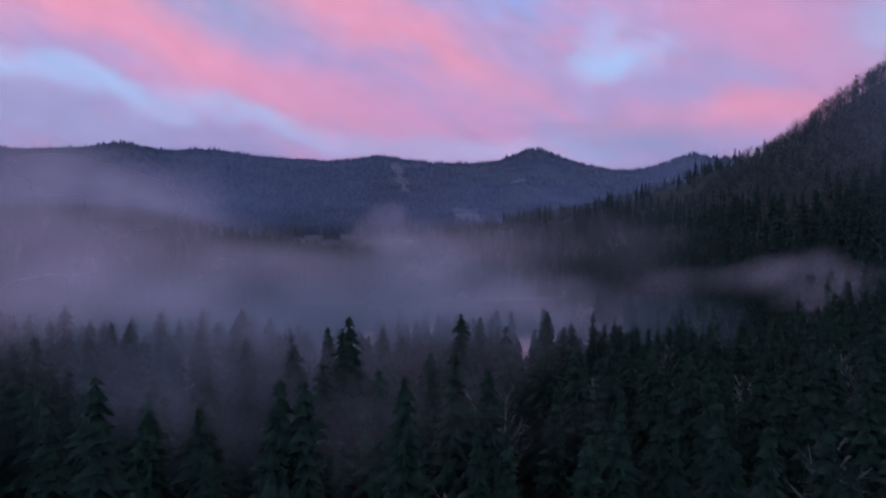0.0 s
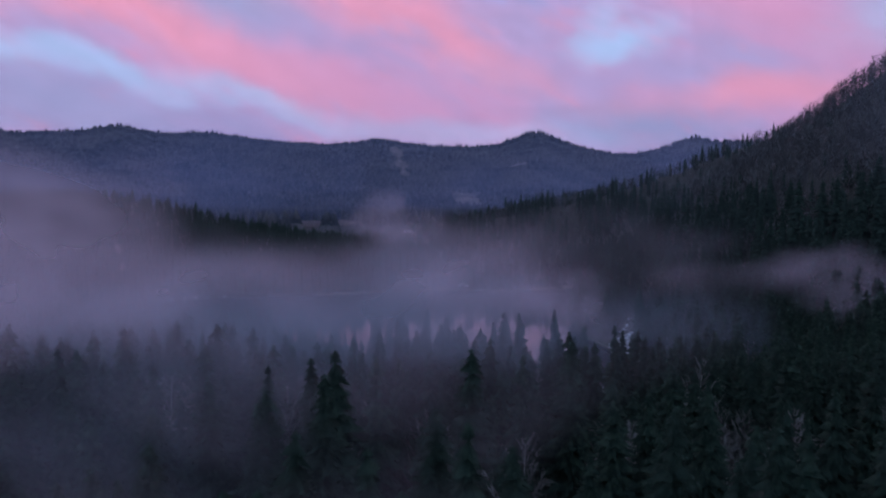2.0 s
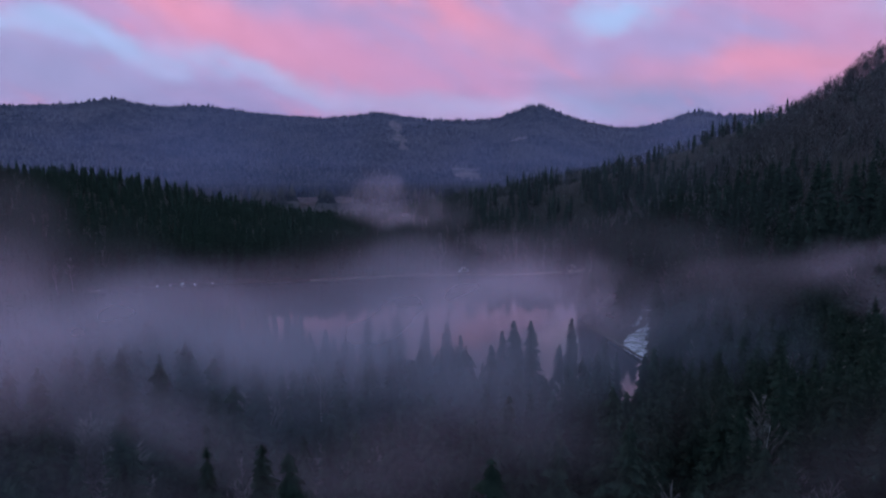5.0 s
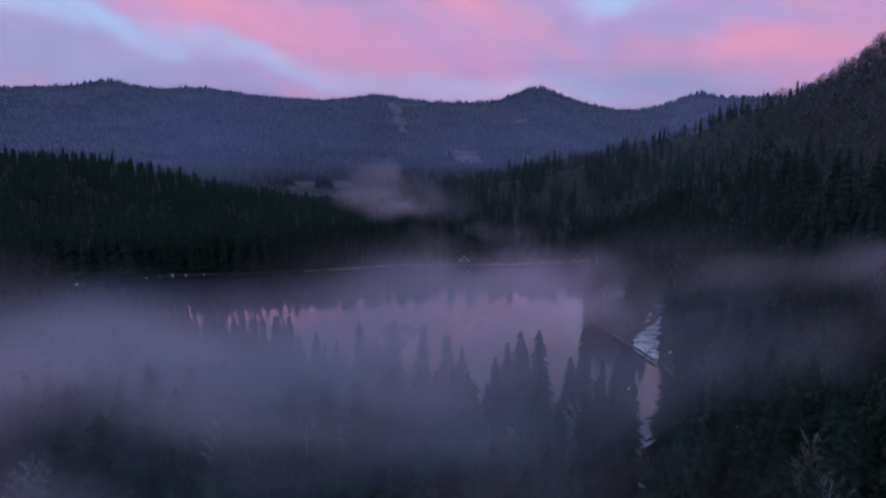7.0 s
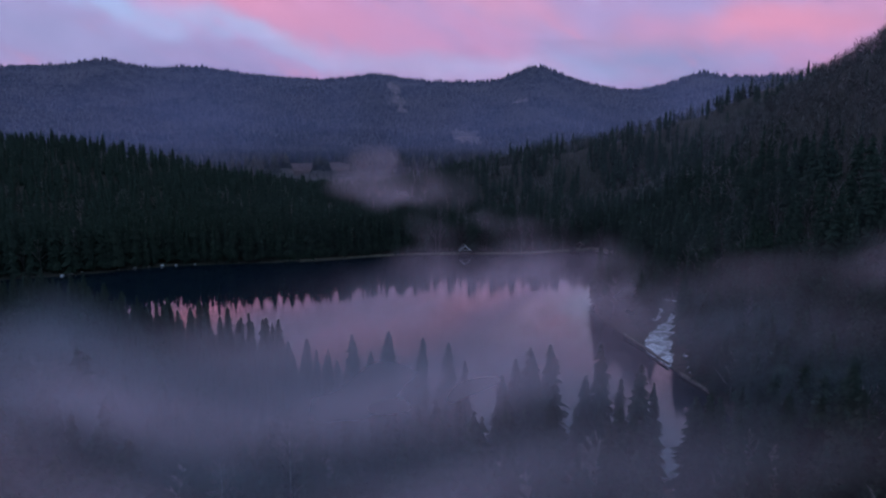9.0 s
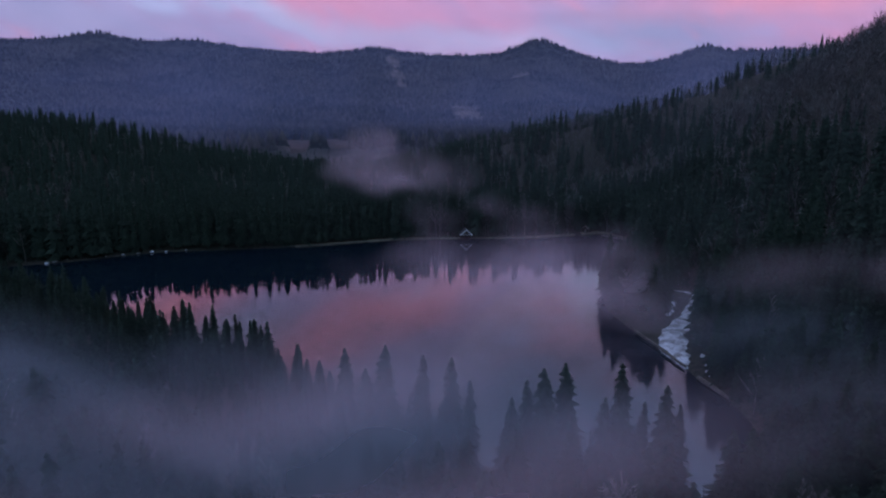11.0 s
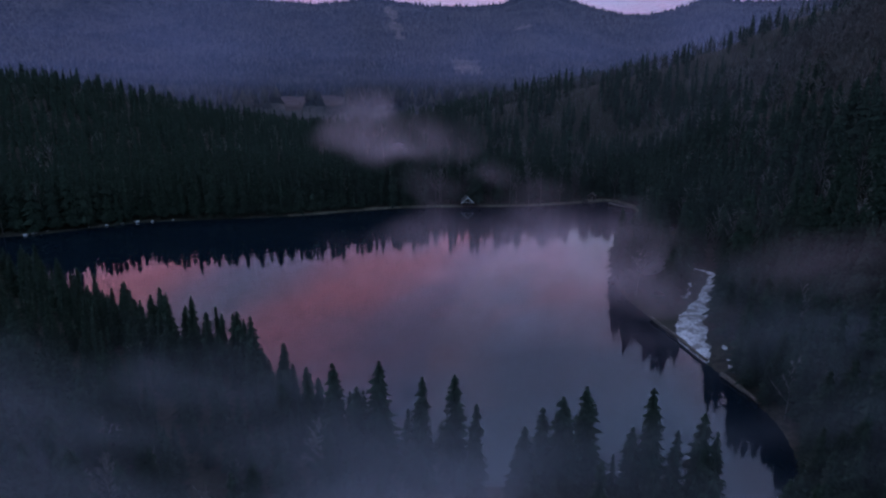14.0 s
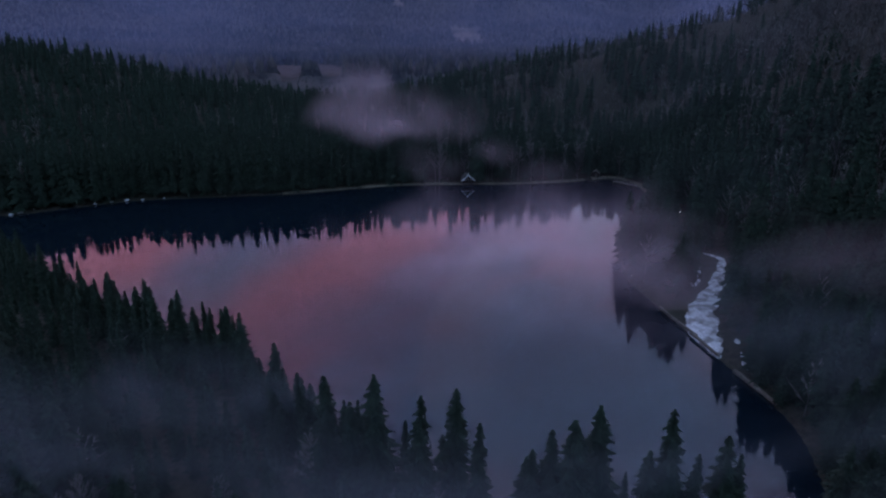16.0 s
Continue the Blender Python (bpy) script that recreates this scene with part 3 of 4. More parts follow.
def part(name, bm, mat, parent, label=""):
    me = bpy.data.meshes.new(name)
    bm.to_mesh(me)
    bm.free()
    me.materials.append(mat)
    ob = new(name, me)
    ob.parent = parent
    if label:
        ob["label"] = label
    return ob


def box(bm, size, m):
    r = bmesh.ops.create_cube(bm, size=1.0, matrix=m @ Matrix.Diagonal((*size, 1)))
    return r["verts"]


def boxes(*items, bevel=0.02):
    bm = bmesh.new()
    for size, m in items:
        box(bm, size, m)
    if bevel:
        bmesh.ops.bevel(bm, geom=bm.edges[:], offset=bevel, segments=1, affect="EDGES")
    return bm


def thing(name, m, label, category, group=""):
    ob = tagged(new(name), label, category, group)
    ob.matrix_world = m
    return ob


# ---- boathouse on the far shore ----
def boathouse(m):
    t = thing("boathouse", m, "small dark timber boathouse with white gable trim over the water", "boathouse")
    wide, deep, eave, ridge = 5.6, 7.0, 2.5, 4.9
    for x in (-2.5, 2.5):
        part("side_wall", boxes(*[((0.12, deep / 12 - 0.03, eave - 0.4), pose(x, -deep / 2 + deep / 12 * (k + 0.5), 0.4 + (eave - 0.4) / 2 + 0.2)) for k in range(12)]), M_DARKWOOD, t)
    part("back_wall", boxes(((5.0, 0.12, eave), pose(0, deep / 2, eave / 2 + 0.3))), M_DARKWOOD, t)
    bm = bmesh.new()
    n = 11
    for k in range(n):
        x = -2.5 + 5.0 * (k + 0.5) / n
        top = eave + (ridge - eave - 0.3) * (1 - abs(x) / 2.7)
        box(bm, (5.0 / n - 0.03, 0.1, top - eave + 0.5), pose(x, -deep / 2, (top + eave - 0.5) / 2))
    part("gable_wall", bm, M_DARKWOOD, t)
    ang = math.degrees(math.atan2(ridge - eave, wide / 2))
    run = math.hypot(ridge - eave, wide / 2) + 0.5
    for s in (-1, 1):
        c = pose(s * (wide / 4 + 0.1), 0, (eave + ridge) / 2 - 0.08, 0, s * ang, 0)
        rows = [((run / 9 + 0.06, deep + 0.9, 0.05), c @ pose((k - 4) * run / 9, 0, 0.03 * (k % 2), 0, 0, 0)) for k in range(9)]
        part("roof", boxes(((run, deep + 0.8, 0.1), c), *[(a, b @ pose(0, 0, 0.07)) for a, b in rows]), M_ROOF, t, "weathered shingle roof half")
        part("bargeboard", boxes(((run + 0.1, 0.07, 0.42), c @ pose(0, -deep / 2 - 0.45, 0.0))), M_WHITE, t, "white painted bargeboard")
    part("finial", boxes(((0.16, 0.12, 1.1), pose(0, -deep / 2 - 0.45, ridge + 0.4)), ((0.3, 0.12, 0.3), pose(0, -deep / 2 - 0.45, ridge + 0.85, 0, 45, 0))), M_WHITE, t, "white finial on the ridge")
    for x in (-2.45, 0, 2.45):
        for y in (-3.4, 0):
            part("stilt", boxes(((0.24, 0.24, 3.0), pose(x, y, -0.9))), M_WOOD, t)
    part("floor", boxes(*[((5.0, 0.3, 0.1), pose(0, -3.4 + 0.33 * k, 0.5)) for k in range(21)], bevel=0), M_WOOD, t)
    part("beam", boxes(((5.1, 0.16, 0.2), pose(0, -3.5, eave - 0.05))), M_WHITE, t)
    return t


boathouse(pose(11.7, 291.5, 0.15, 0, 0, 4))


# ---- timber edge and fallen logs at the track ----
def log(m, length, radius, label, seed):
    r = np.random.RandomState(seed)
    k = 9
    bend = np.cumsum(r.uniform(-0.09, 0.09, (k, 2)), 0)
    v, f = tube([((i / (k - 1) - 0.5) * length, bend[i, 0], bend[i, 1] * 0.4) for i in range(k)], [radius * (1 - 0.3 * i / k) * r.uniform(0.9, 1.1) for i in range(k)], 8)
    v = np.concatenate([v, [v[:8].mean(0), v[-8:].mean(0)]])
    n = len(v)
    f = np.concatenate([f, [(j, (j + 1) % 8, n - 2) for j in range(8)], [(n - 10 + (j + 1) % 8, n - 10 + j, n - 1) for j in range(8)]])
    ob = tagged(new("log", mesh("log", v, f, M_WOOD, False)), label, "log", "logs at the lake edge")
    ob.matrix_world = m
    return ob


def lay(ax, ay, bx, by, radius, label, seed, z=0.4):
    return log(pose((ax + bx) / 2, (ay + by) / 2, z, 0, 0, math.degrees(math.atan2(by - ay, bx - ax))), math.hypot(bx - ax, by - ay), radius, label, seed)


lay(55.3, 145, 56.2, 140.5, 0.42, "long grey log edging the lakeside track", 1, 0.75)
lay(55.9, 140.5, 58.6, 129, 0.42, "long grey log edging the lakeside track", 2, 0.75)
lay(57.6, 130, 59.6, 119, 0.40, "long grey log edging the lakeside track", 3, 0.75)
lay(60.0, 113, 62.2, 101, 0.55, "bleached fallen trunk lying at the water", 4, 0.5)


# ---- jetty, shed and bank at the far corner ----
def jetty(m):
    t = thing("jetty", m, "weathered timber jetty with railing at the lake corner", "jetty")
    for k in range(28):
        part("plank", boxes(((0.44, 2.4, 0.09), pose(-6.5 + 0.48 * k, 0, 0.9 + 0.01 * (k % 3)))), M_WOOD, t)
    for x in (-6, -2, 2, 6):
        for y in (-1.1, 1.1):
            part("post", boxes(((0.2, 0.2, 3.2), pose(x, y, 0.3))), M_WOOD, t)
    for y in (-1.1, 1.1):
        part("rail", boxes(((13.2, 0.1, 0.14), pose(0, y, 1.85))), M_WOOD, t)
    return t


jetty(pose(86.5, 289, 0.1, 0, 0, -55))


def shed(m, wide, deep, wall, rise, label, roof):
    t = thing("shed", m, label, "shed")
    for x in (-wide / 2, wide / 2):
        part("side_wall", boxes(((0.12, deep, wall + 1), pose(x, 0, wall / 2 - 0.5))), M_DARKWOOD, t)
    for y in (-deep / 2, deep / 2):
        bm = bmesh.new()
        for k in range(8):
            x = -wide / 2 + wide * (k + 0.5) / 8
            top = wall + rise * (1 - abs(x) / (wide / 2))
            box(bm, (wide / 8 - 0.02, 0.1, top + 1), pose(x, y, top / 2 - 0.5))
        part("gable_wall", bm, M_DARKWOOD, t)
    ang, run = math.degrees(math.atan2(rise, wide / 2)), math.hypot(rise, wide / 2) + 0.4
    for s in (-1, 1):
        part("roof", boxes(((run, deep + 0.7, 0.14), pose(s * (wide / 4 + 0.08), 0, wall + rise / 2 + 0.02, 0, s * ang, 0))), roof, t)
    part("door", boxes(((0.9, 0.06, 1.9), pose(0.4, -deep / 2 - 0.07, 0.95))), M_WOOD, t)
    return t


shed(pose(76.5, 306, float(height(76.5, 306)), 0, 0, -20), 3.6, 4.2, 2.0, 1.3, "small dark hut with a weathered roof by the lake corner", M_WOOD)


# ---- car with lit headlights on the forest track ----
def car(m):
    t = thing("car", m, "dark car with lit headlights on the forest track", "car")
    bm = boxes(((1.75, 4.3, 0.62), pose(0, 0, 0.62)), bevel=0.12)
    top = box(bm, (1.55, 2.3, 0.6), pose(0, 0.25, 1.2))
    for v in top:
        if v.co.z > 1.3:
            v.co.x *= 0.84
            v.co.y = 0.25 + (v.co.y - 0.25) * 0.72
    part("body", bm, M_CAR, t)
    part("windscreen", boxes(((1.3, 0.05, 0.42), pose(0, -0.80, 1.2, 38, 0, 0))), M_GLASSY, t)
    for x in (-0.82, 0.82):
        for y in (-1.35, 1.35):
            v, f = tube([(x - 0.1, y, 0.32), (x + 0.1, y, 0.32)], [0.32, 0.32], 12)
            w = new("wheel", mesh("wheel", np.concatenate([v, [(x - 0.1, y, 0.32), (x + 0.1, y, 0.32)]]), np.concatenate([f, [((j + 1) % 12, j, 24) for j in range(12)], [(12 + j, 12 + (j + 1) % 12, 25) for j in range(12)]]), M_RUBBER))
            w.parent = t
    for x in (-0.62, 0.62):
        part("headlight", boxes(((0.3, 0.08, 0.18), pose(x, -2.16, 0.72))), M_BEAM, t, "glowing warm headlight")
    return t


car(pose(92.5, 235.5, float(height(92.5, 235.5)) + 0.02, 0, 0, -21))

# ---- shore rocks ----
def rock(x, y, s, seed, z=0.0, snow=False):
    r = np.random.RandomState(seed)
    bm = bmesh.new()
    bmesh.ops.create_icosphere(bm, subdivisions=2, radius=1.0)
    for v in bm.verts:
        k = 1 + 0.35 * noise.noise(v.co * 1.3 + Vector((seed, 0, 0)))
        v.co = Vector((v.co.x * k * s * r.uniform(0.95, 1.05), v.co.y * k * s * 0.8, v.co.z * k * s * 0.62))
    me = bpy.data.meshes.new("rock")
    bm.to_mesh(me)
    bm.free()
    me.materials.append(M_SNOW if snow else M_ROCK)
    ob = tagged(new("rock", me), "snow-dusted boulder at the waterline" if snow else "grey boulder at the waterline", "rock", "rocks on the far shore")
    ob.matrix_world = pose(x, y, z, 0, 0, r.uniform(0, 360))


for i, (x, y, s) in enumerate(((-134, 256.3, 1.2), (-139, 253.5, 1.0), (-144, 250, 0.8), (-128, 258, 0.7), (-166, 236, 1.3), (-163, 240, 1.0), (-168, 233.5, 0.9), (-160, 241, 0.7), (-150, 247, 0.6), (-120, 260.5, 0.6))):
    rock(x, y, s, 20 + i, 0.25, i % 3 != 1)


# ---- forest ----
def clear(x, y):
    """Ground kept free of trees: the track, the clearings, the near openings."""
    t = spline(TRACK, 4, False)
    d = np.min([np.hypot(x - a, y - b) for a, b in t], 0)
    near_gap = (np.abs(x - 2.4 - 0.134 * (y + 90)) < 1.7) & (y > -42) & (y < 21)
    near_gap |= (np.abs(x - 1.5 - 0.33 * (y + 50)) < 2.4) & (y > 12) & (y < 96)
    shore_gap = (np.abs(x - 7) < 2.2) & (y > 50) & (y < 90)
    lot = np.hypot((x - 89) / 7, (y - 205) / 9) < 1
    lane = (np.abs(x - 0.393 * y) < 3.4) & (y > 176) & (y < 242)
    hut = (np.hypot((x - 11.7) / 3.6, (y - 290.5) / 5.4) < 1) | (np.hypot(x - 76.5, y - 306) < 4.5) | (np.hypot((x - 86) / 9, (y - 290) / 9) < 1)
    return (d > 5.2) & ~near_gap & ~shore_gap & ~lot & ~lane & ~hut


def hashed(x, y, size, k):
    return 0.5 + 0.5 * np.sin(ripple(x, y, size, k) * 2.2)


rs = np.random.RandomState(21)
# single trees in the stretch that the flight passes nearest
SPRUCE = []
for k in range(5):
    trunk, crown = conifer(100 + k, 22.0, (4.3, 3.7, 4.8, 4.1, 3.4)[k], 36, 2500, 0.6, (0.08, 0.12, 0.06, 0.14, 0.10)[k])
    SPRUCE.append((mesh("trunk", *trunk, M_BARK, False), mesh("crown", *crown, M_SPRUCE)))
BARE = []
for k in range(3):
    trunk, crown = bare_tree(200 + k, 17.0, 34, 26)
    BARE.append((mesh("trunk", *trunk, M_BIRCH if k == 0 else M_BARK, False), mesh("crown", *crown, M_TWIG)))


def stand(pair, name, x, y, z, scale, wide, label, group):
    t = tagged(new(name), label, "tree", group)
    t.matrix_world = Matrix.LocRotScale((x, y, z), Euler((rs.uniform(-0.02, 0.02), rs.uniform(-0.02, 0.02), rs.uniform(0, 6.28))), (scale * wide, scale * wide, scale))
    for part_name, me in zip(("trunk", "crown"), pair):
        ob = new(part_name, me)
        ob.parent = t
    return t


def spruce(x, y, tall, k, wide=1.0):
    z = float(height(x, y)) - 0.2
    s = tall / 22.0
    label = "tall dark green spruce on the lake shore" if tall > 20 else "dark green spruce in the misty forest" if tall > 14 else "young slender dark green spruce"
    stand(SPRUCE[k % 5], "spruce_tree", x, y, z, s, wide, label, "spruces of the near forest")


# the tall ones whose tips stand against the water
FIRST = ((1.5, 68.4, 23.5), (26.5, 59.7, 26.0), (18.8, 62.4, 25.0), (-14.8, 70, 24.4), (-2.9, 62.6, 26.3), (14.4, 58.6, 26.0), (-40.1, 107.8, 15.6), (-57.7, 113.6, 19.1),
         (-98.5, 135, 15.9), (-89.9, 130, 14.3), (-76, 126, 15.9), (-72.3, 125, 16.7), (-64.7, 120, 15.1), (-52.5, 113, 18.6), (-46, 110, 17.5), (-25.5, 88, 15.7), (-21.9, 84, 17), (-8.6, 68, 25.7),
         (-11.5, 68, 22), (4.4, 63, 22), (10.8, 60, 20.8), (12.8, 60, 23.5), (15.6, 60, 23.5), (23.6, 60, 20.9), (29.2, 60, 20.1), (32.4, 60, 22.6), (35.9, 62, 18.7))
for i, (x, y, tip) in enumerate(FIRST):
    spruce(x, y, tip - float(height(x, y)), i, 1.0 if tip > 20 else 0.85)

mine = np.array([(x, y) for x, y, _ in FIRST])


def apart_from_first(x, y, gap=2.6):
    return np.min([np.hypot(x - a, y - b) for a, b in mine], 0) > gap


def nearest(x, y):
    return (np.abs(x - 4) < 52) & (y > -42) & (y < 76)


places = spread(-48, 58, -42, 76, 5.2, rs, lambda x, y: clear(x, y) & apart_from_first(x, y) & in_view(x, y, 4))
places = places[rs.permutation(len(places))]
taken, extra = 0, []
for i, (x, y, z) in enumerate(places):
    leafless = hashed(np.array(x), np.array(y), 40, 1) > 0.96 or rs.rand() < 0.035
    shore = smooth(np.array(y), 44, 58)
    if leafless and taken < 300:
        stand(BARE[i % 3], "bare_tree", x, y, z, rs.uniform(0.6, 1.0) * (1 - 0.25 * float(shore)), 1.0, "leafless grey birch standing among spruces", "bare trees of the near forest")
    elif i < 290:
        spruce(x, y, rs.uniform(15, 22.5) * (1 - 0.3 * float(shore)), i, rs.uniform(0.85, 1.15))
    else:
        extra.append((x, y, z, rs.uniform(0.7, 1.0) * (1 - 0.3 * float(shore))))
# the forked birch beside the inlet, and the pale one on the far shore
stand(BARE[0], "bare_tree", 37.5, 36, float(height(37.5, 36)) - 0.2, 1.05, 0.8, "tall pale birch with a forked trunk", "bare trees of the near forest")
stand(BARE[0], "bare_tree", 38.8, 37, float(height(38.8, 37)) - 0.2, 1.0, 0.8, "tall pale birch with a forked trunk", "bare trees of the near forest")
stand(BARE[0], "bare_tree", -166, 240, float(height(-166, 240)), 1.15, 1.0, "pale birch leaning at the far shore", "bare trees of the far shore")

# the rest of the woods, by distance
def lod(seed, count, *args):
    return [join(conifer(seed + k, 22.0, 3.7 + 0.5 * (k % 3), *args)) for k in range(count)]


def forest(name, spruces, places, low, high, bare_share, k, label, bare_templates, bare_scale=0.8):
    n = hashed(places[:, 0], places[:, 1], 70, k)
    leafless = rs.rand(len(places)) < bare_share * (0.15 + 1.7 * smooth(n, 0.35, 0.75)) * (0.3 + 1.35 * smooth(places[:, 0], -20, 110)) * (1 + 0.5 * smooth(places[:, 2], 40, 75))
    # more beeches behind the boathouse
    leafless |= (np.abs(places[:, 0] - 30) < 48) & (np.abs(places[:, 1] - 308) < 22) & (rs.rand(len(places)) < 0.5)
    # the high slope is beech wood
    leafless |= (places[:, 0] > 120) & (places[:, 1] < 420) & (rs.rand(len(places)) < 0.75 * smooth(places[:, 2], 42, 70))
    tall = rs.uniform(low, high, len(places)) * (0.75 + 0.25 * rs.rand(len(places)))
    tall *= np.where(~leafless & (places[:, 0] > 120) & (places[:, 1] < 420), 1 - 0.4 * smooth(places[:, 2], 42, 65), 1)
    tall *= 1 - np.where(places[:, 0] > 0, 0.13, 0.38) * smooth(places[:, 2], 45, 80)
    p = np.concatenate([places, tall[:, None] / 22.0], 1)
    tagged(new(name, mesh(name, *scattered(spruces, p[~leafless], rs), M_SPRUCE)), label, "forest", kind="stuff")
    if leafless.any():
        p[:, 3] *= bare_scale
        tagged(new("bare_woods", mesh("bare_woods", *scattered(bare_templates, p[leafless], rs), M_TWIG)), "leafless grey-brown beech woods between the spruces", "forest", kind="stuff")


def bare_lod(seed, count, limbs, twigs):
    return [join(bare_tree(seed + k, 20.0, limbs, twigs, 2)) for k in range(count)]


MIDDLE, HILL, BARE_MID, BARE_HILL = lod(300, 6, 16, 150, 1.1), lod(320, 6, 9, 26, 1.7), bare_lod(340, 3, 16, 11), bare_lod(350, 5, 12, 8)
mid = spread(-170, 190, -52, 185, 4.7, rs, lambda x, y: clear(x, y) & ~nearest(x, y) & in_view(x, y) & apart_from_first(x, y) & ((x < -60) | (y < 160)) & (x < 120 + y))
short = np.where((lake_distance(mid[:, 0], mid[:, 1]) < 30) & (mid[:, 1] > 60) & (mid[:, 0] < 30), 0.55, 1.0)
mid_tall = rs.uniform(0.65, 1.0, len(mid)) * short
leafless = rs.rand(len(mid)) < 0.02 + 0.07 * smooth(hashed(mid[:, 0], mid[:, 1], 50, 1), 0.6, 0.9)
p = np.concatenate([mid, mid_tall[:, None]], 1)
p = np.concatenate([p, np.array(extra).reshape(-1, 4)])
leafless = np.concatenate([leafless, np.zeros(len(extra), bool)])
close = (p[:, 1] < -14) | ((p[:, 0] > 38) & (p[:, 0] < 80) & (p[:, 1] < 36))
CLOSE = lod(310, 4, 24, 640, 0.85)
tagged(new("spruce_forest", mesh("spruce_forest", *scattered(CLOSE, p[~leafless & close], rs), M_SPRUCE)), "dense dark spruce forest below the flight", "forest", kind="stuff")
tagged(new("spruce_forest", mesh("spruce_forest", *scattered(MIDDLE, p[~leafless & ~close], rs), M_SPRUCE)), "dense dark spruce forest in drifting mist", "forest", kind="stuff")
p[:, 3] *= 0.85
tagged(new("bare_woods", mesh("bare_woods", *scattered(BARE_MID, p[leafless], rs), M_TWIG)), "leafless grey birches between the spruces", "forest", kind="stuff")

edge = spread(-260, 150, 160, 330, 3.6, rs, lambda x, y: clear(x, y) & (lake_distance(x, y) < 17) & ((x > 40) | (y > 225)), 1.0)
fringe = spread(44, 75, 62, 119, 3.4, rs, lambda x, y: clear(x, y) & (lake_distance(x, y) < 9), 0.8)
fringe = np.concatenate([fringe, spread(-170, -10, 76, 190, 3.4, rs, lambda x, y: (lake_distance(x, y) < 7) & apart_from_first(x, y, 1.8) & (y < 200), 0.8)])
shoreside = spread(-260, 150, 160, 345, 5.0, rs, lambda x, y: clear(x, y) & (lake_distance(x, y) < 48) & (lake_distance(x, y) >= 17) & ((x > 40) | (y > 225)))
east = spread(52, 150, 160, 250, 4.6, rs, lambda x, y: clear(x, y) & (lake_distance(x, y) >= 48))
forest("spruce_forest", CLOSE, fringe, 11, 18, 0.03, 0, "young spruces crowding the lake shore", BARE_MID)
point = (edge[:, 0] > 40) & (edge[:, 1] < 222)
forest("spruce_forest", CLOSE, edge[point], 18, 25, 0.1, 0, "dark spruces on the wooded point in the lake", BARE_MID)
edge = edge[~point]
forest("spruce_forest", MIDDLE, np.concatenate([edge, shoreside, east]), 21, 28, 0.2, 0, "dark spruce forest along the far shore", BARE_MID)
hills = spread(-620, 420, 60, 600, 7.0, rs, lambda x, y: clear(x, y) & (lake_distance(x, y) >= 48) & in_view(x, y, 8) & (y < 600) & ((y > 250) | (x > 150 - (y < 160) * 30)) & ((y >= 160) | (x >= 118 + 0.0 * y)) & ~((x < 150) & (y < 250)))
forest("hill_forest", HILL, hills, 15, 22, 0.55, 1, "mixed spruce forest covering the hillsides", BARE_HILL)

high = spread(130, 420, 180, 430, 6.0, rs, lambda x, y: in_view(x, y, 8) & (height(x, y) > 48))
high = np.concatenate([high, rs.uniform(0.5, 0.85, (len(high), 1))], 1)
tagged(new("bare_woods", mesh("bare_woods", *scattered(BARE_HILL, high, rs), M_TWIG)), "close grey beech wood on the high slope", "forest", kind="stuff")

behind = spread(-110, 110, -125, -53, 6.5, rs)
forest("spruce_forest", HILL, behind, 13, 19, 0.05, 1, "spruce forest at the start of the flight", BARE_HILL)

# valley and mountain woods
def spike(seed):
    r = np.random.RandomState(seed)
    v, f = [], []
    for z0, z1, w in ((-0.1, 0.7, 0.42), (0.3, 1.0, 0.26)):
        n = len(v)
        v += [(w * math.cos(q) * r.uniform(0.8, 1.2), w * math.sin(q), z0) for q in (0.2, 2.3, 4.4)] + [(0, 0, z1)]
        f += [(n, n + 1, n + 3), (n + 1, n + 2, n + 3), (n + 2, n, n + 3)]
    return np.array(v) * 22.0, np.array(f)


SPIKES = [spike(k) for k in range(4)]
valley = spread(-1000, 900, 590, 1500, 13, rs, lambda x, y: in_view(x, y, 2) & ~on_meadow(x, y) & ((y > 700) | (x < -205) | (x > 45)))
valley = np.concatenate([valley, rs.uniform(0.6, 1.0, (len(valley), 1))], 1)
young = spread(-210, 50, 590, 705, 8, rs, lambda x, y: ~on_meadow(x, y))
valley = np.concatenate([valley, np.concatenate([young, rs.uniform(0.10, 0.22, (len(young), 1))], 1)])
slopes = spread(-2400, 2300, 1500, 3500, 19, rs, lambda x, y: in_view(x, y, 2) & ~on_meadow(x, y) & (np.hypot(x - 2, y + 90) < 3270))
slopes = np.concatenate([slopes, rs.uniform(0.45, 0.85, (len(slopes), 1))], 1)
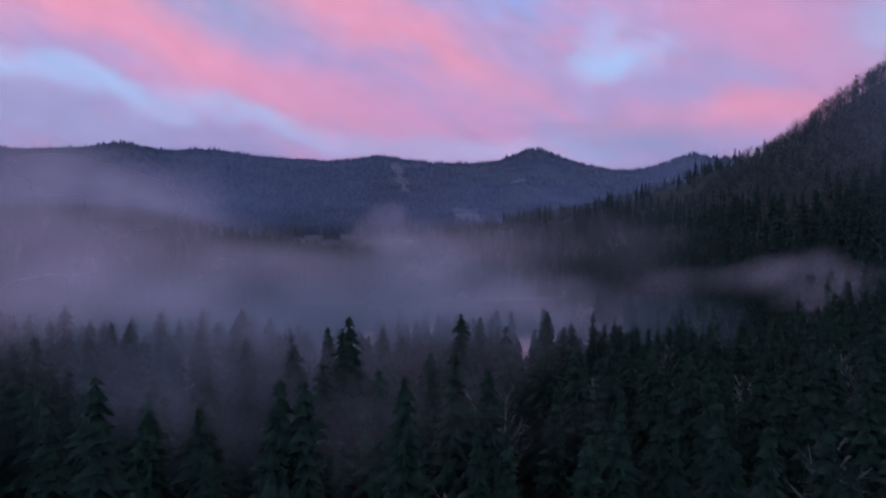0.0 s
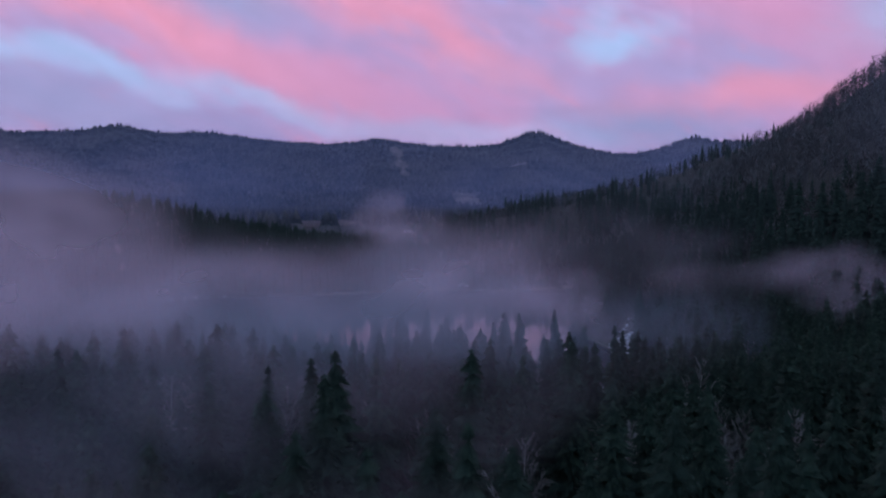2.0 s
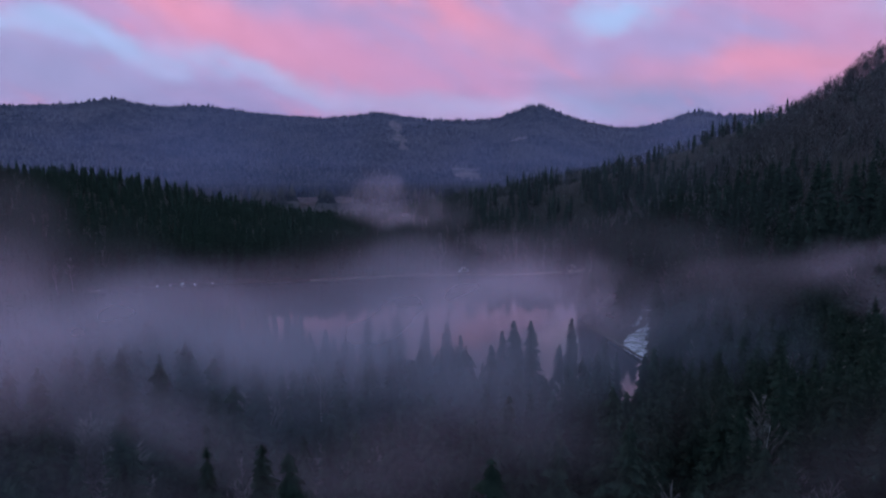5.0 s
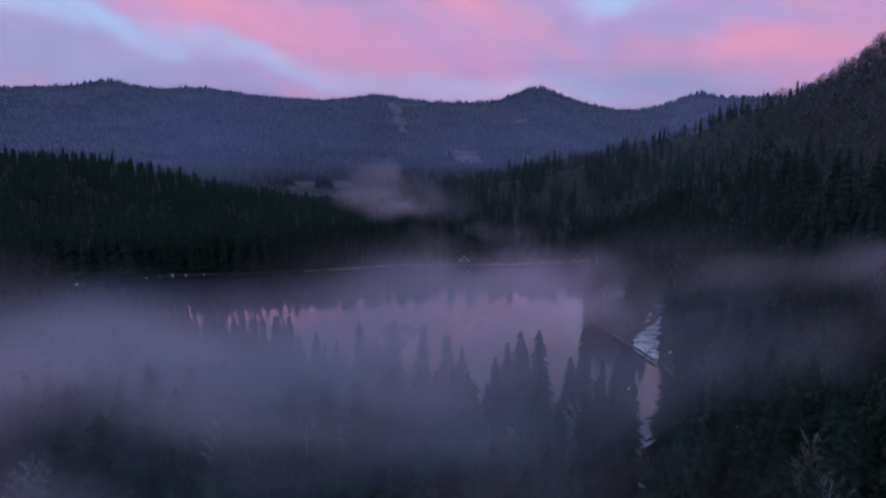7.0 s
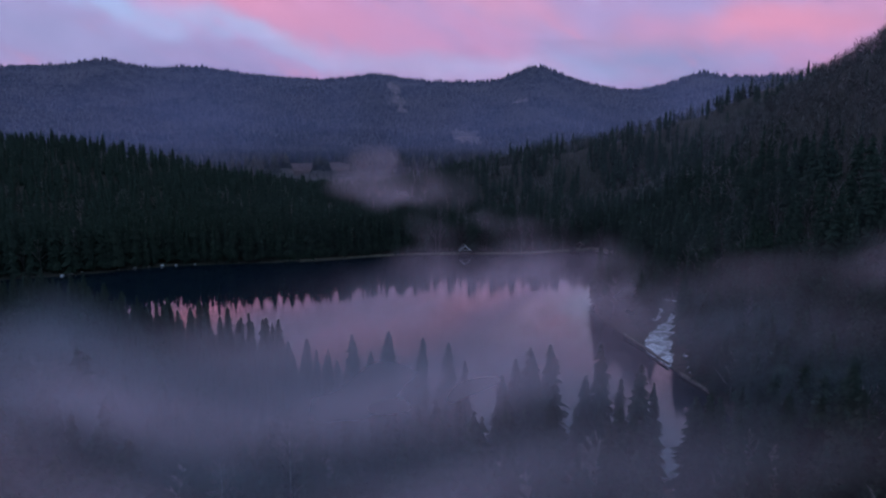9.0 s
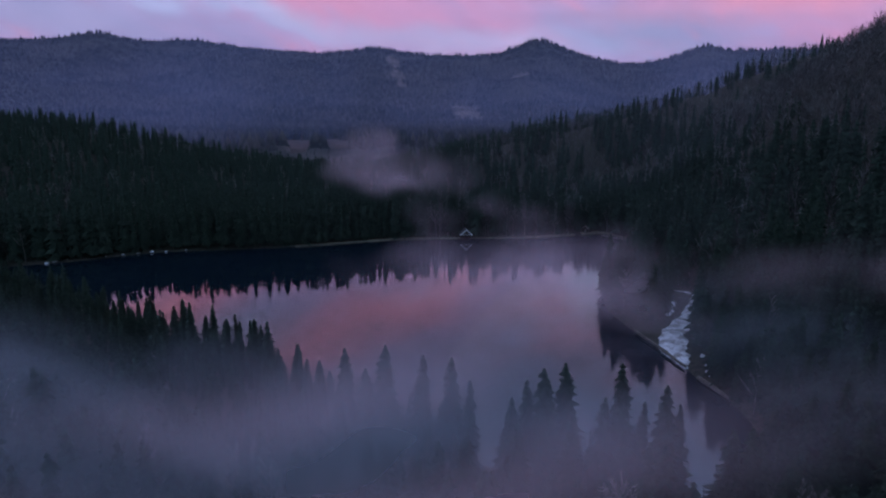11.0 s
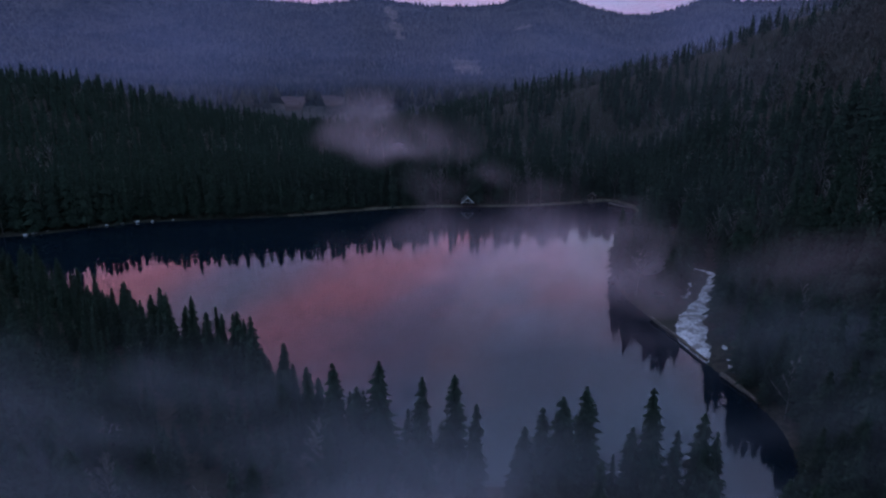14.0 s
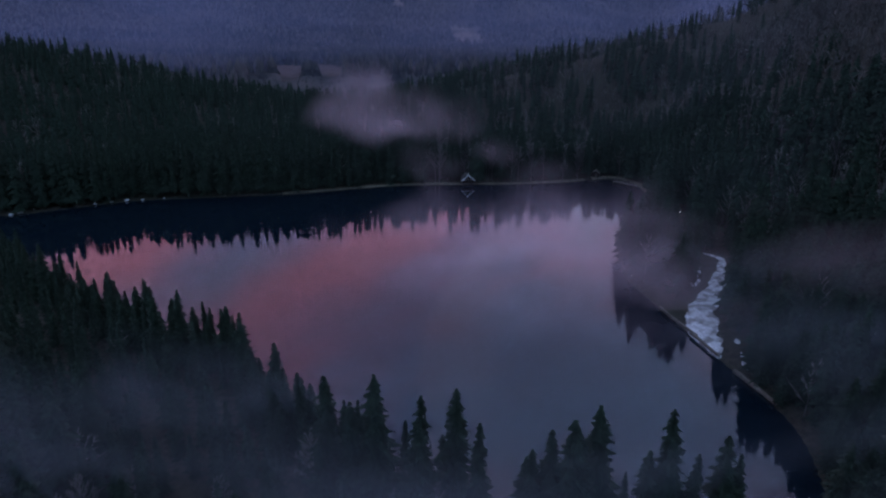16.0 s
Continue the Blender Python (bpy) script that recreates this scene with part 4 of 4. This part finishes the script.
# close along the skyline
crest = spread(-2400, 2300, 2400, 3500, 12, rs, lambda x, y: in_view(x, y, 2) & (np.abs(np.hypot(x - 2, y + 90) - 3375) < 60))
crest = np.concatenate([crest, 0.3 + 0.75 * rs.rand(len(crest), 1) ** 2], 1)
slopes = np.concatenate([slopes, crest])
tagged(new("valley_forest", mesh("valley_forest", *scattered(SPIKES, valley, rs), M_FAR_HAZED)), "distant spruce woods in the valley behind the lake", "forest", kind="stuff")
tagged(new("mountain_forest", mesh("mountain_forest", *scattered(SPIKES, slopes, rs), M_FAR_HAZED)), "hazy wooded slopes of the long mountain", "forest", kind="stuff")

# ---- mist ----
def mist_sheet(name, y, x0, x1, z0, z1, lean, cells, mat, label, seed, wave=3.0):
    """One gently waving layer of the mist."""
    r = np.random.RandomState(seed)
    a, b = np.meshgrid(np.linspace(x0, x1, cells), np.linspace(z0, z1, 10))
    ph = r.uniform(0, 6.28, 4)
    yy = y + b * lean + wave * (np.sin(a / (x1 - x0) * 14 + ph[0]) + np.sin(a / (x1 - x0) * 31 + b / (z1 - z0) * 4 + ph[1]) * 0.5)
    ob = new(name, mesh(name, np.stack([a, yy, b], -1).reshape(-1, 3), grid_faces(10, cells), mat, False))
    return tagged(ob, label, "mist", kind="stuff")


# low layers stay well under the flight; the higher wisp stands to one side of it
for i, y in enumerate(list(np.arange(-46, 118, 10.5)) + list(np.arange(126, 300, 17))):
    mist_sheet("mist", float(y), -150, 130, 0.4, 50 if y < -26 else 58 if y > -5 else 54, -0.3, 50, M_MIST_GLOW, "soft lavender mist drifting over forest and lake", 400 + i, 2.0)
for i, y in enumerate(np.arange(-40, 10, 8.0)):
    mist_sheet("mist", float(y), -95, -7, 24, 66, -0.3, 30, M_WISP_GLOW, "thin wisp of mist rising beside the forest", 450 + i, 0.6)
for i, y in enumerate(list(np.arange(-48, 80, 11)) + list(np.arange(90, 150, 15))):
    mist_sheet("mist", float(y), -110, 110, 3, 48, -0.3, 30, M_LOW_SHADED, "thin mist between the spruce tops, its shade put into the tone", 470 + i, 2.0)
# added sheets beside the flight, to lift the dark slope early on
for i, y in enumerate((25, 45)):
    mist_sheet("haze", y, 48, 190, 30, 140, 0.15, 30, M_VEIL, "faint blue haze added to brighten the wooded slope", 490 + i, 3.0)
for i, y in enumerate((170, 300, 420)):
    mist_sheet("haze", y, -y - 200, y + 200, 0.5, 165, 0.15, 40, M_VEIL, "faint blue haze in the lake basin", 480 + i, 12.0)
for i, y in enumerate((600, 720, 1000, 1500, 2100)):
    mist_sheet("haze", y, -0.95 * y - 300, 0.95 * y + 300, -5, 430, 0.3, 40, M_HAZE, "thin blue evening haze in the valley", 500 + i, 30.0)
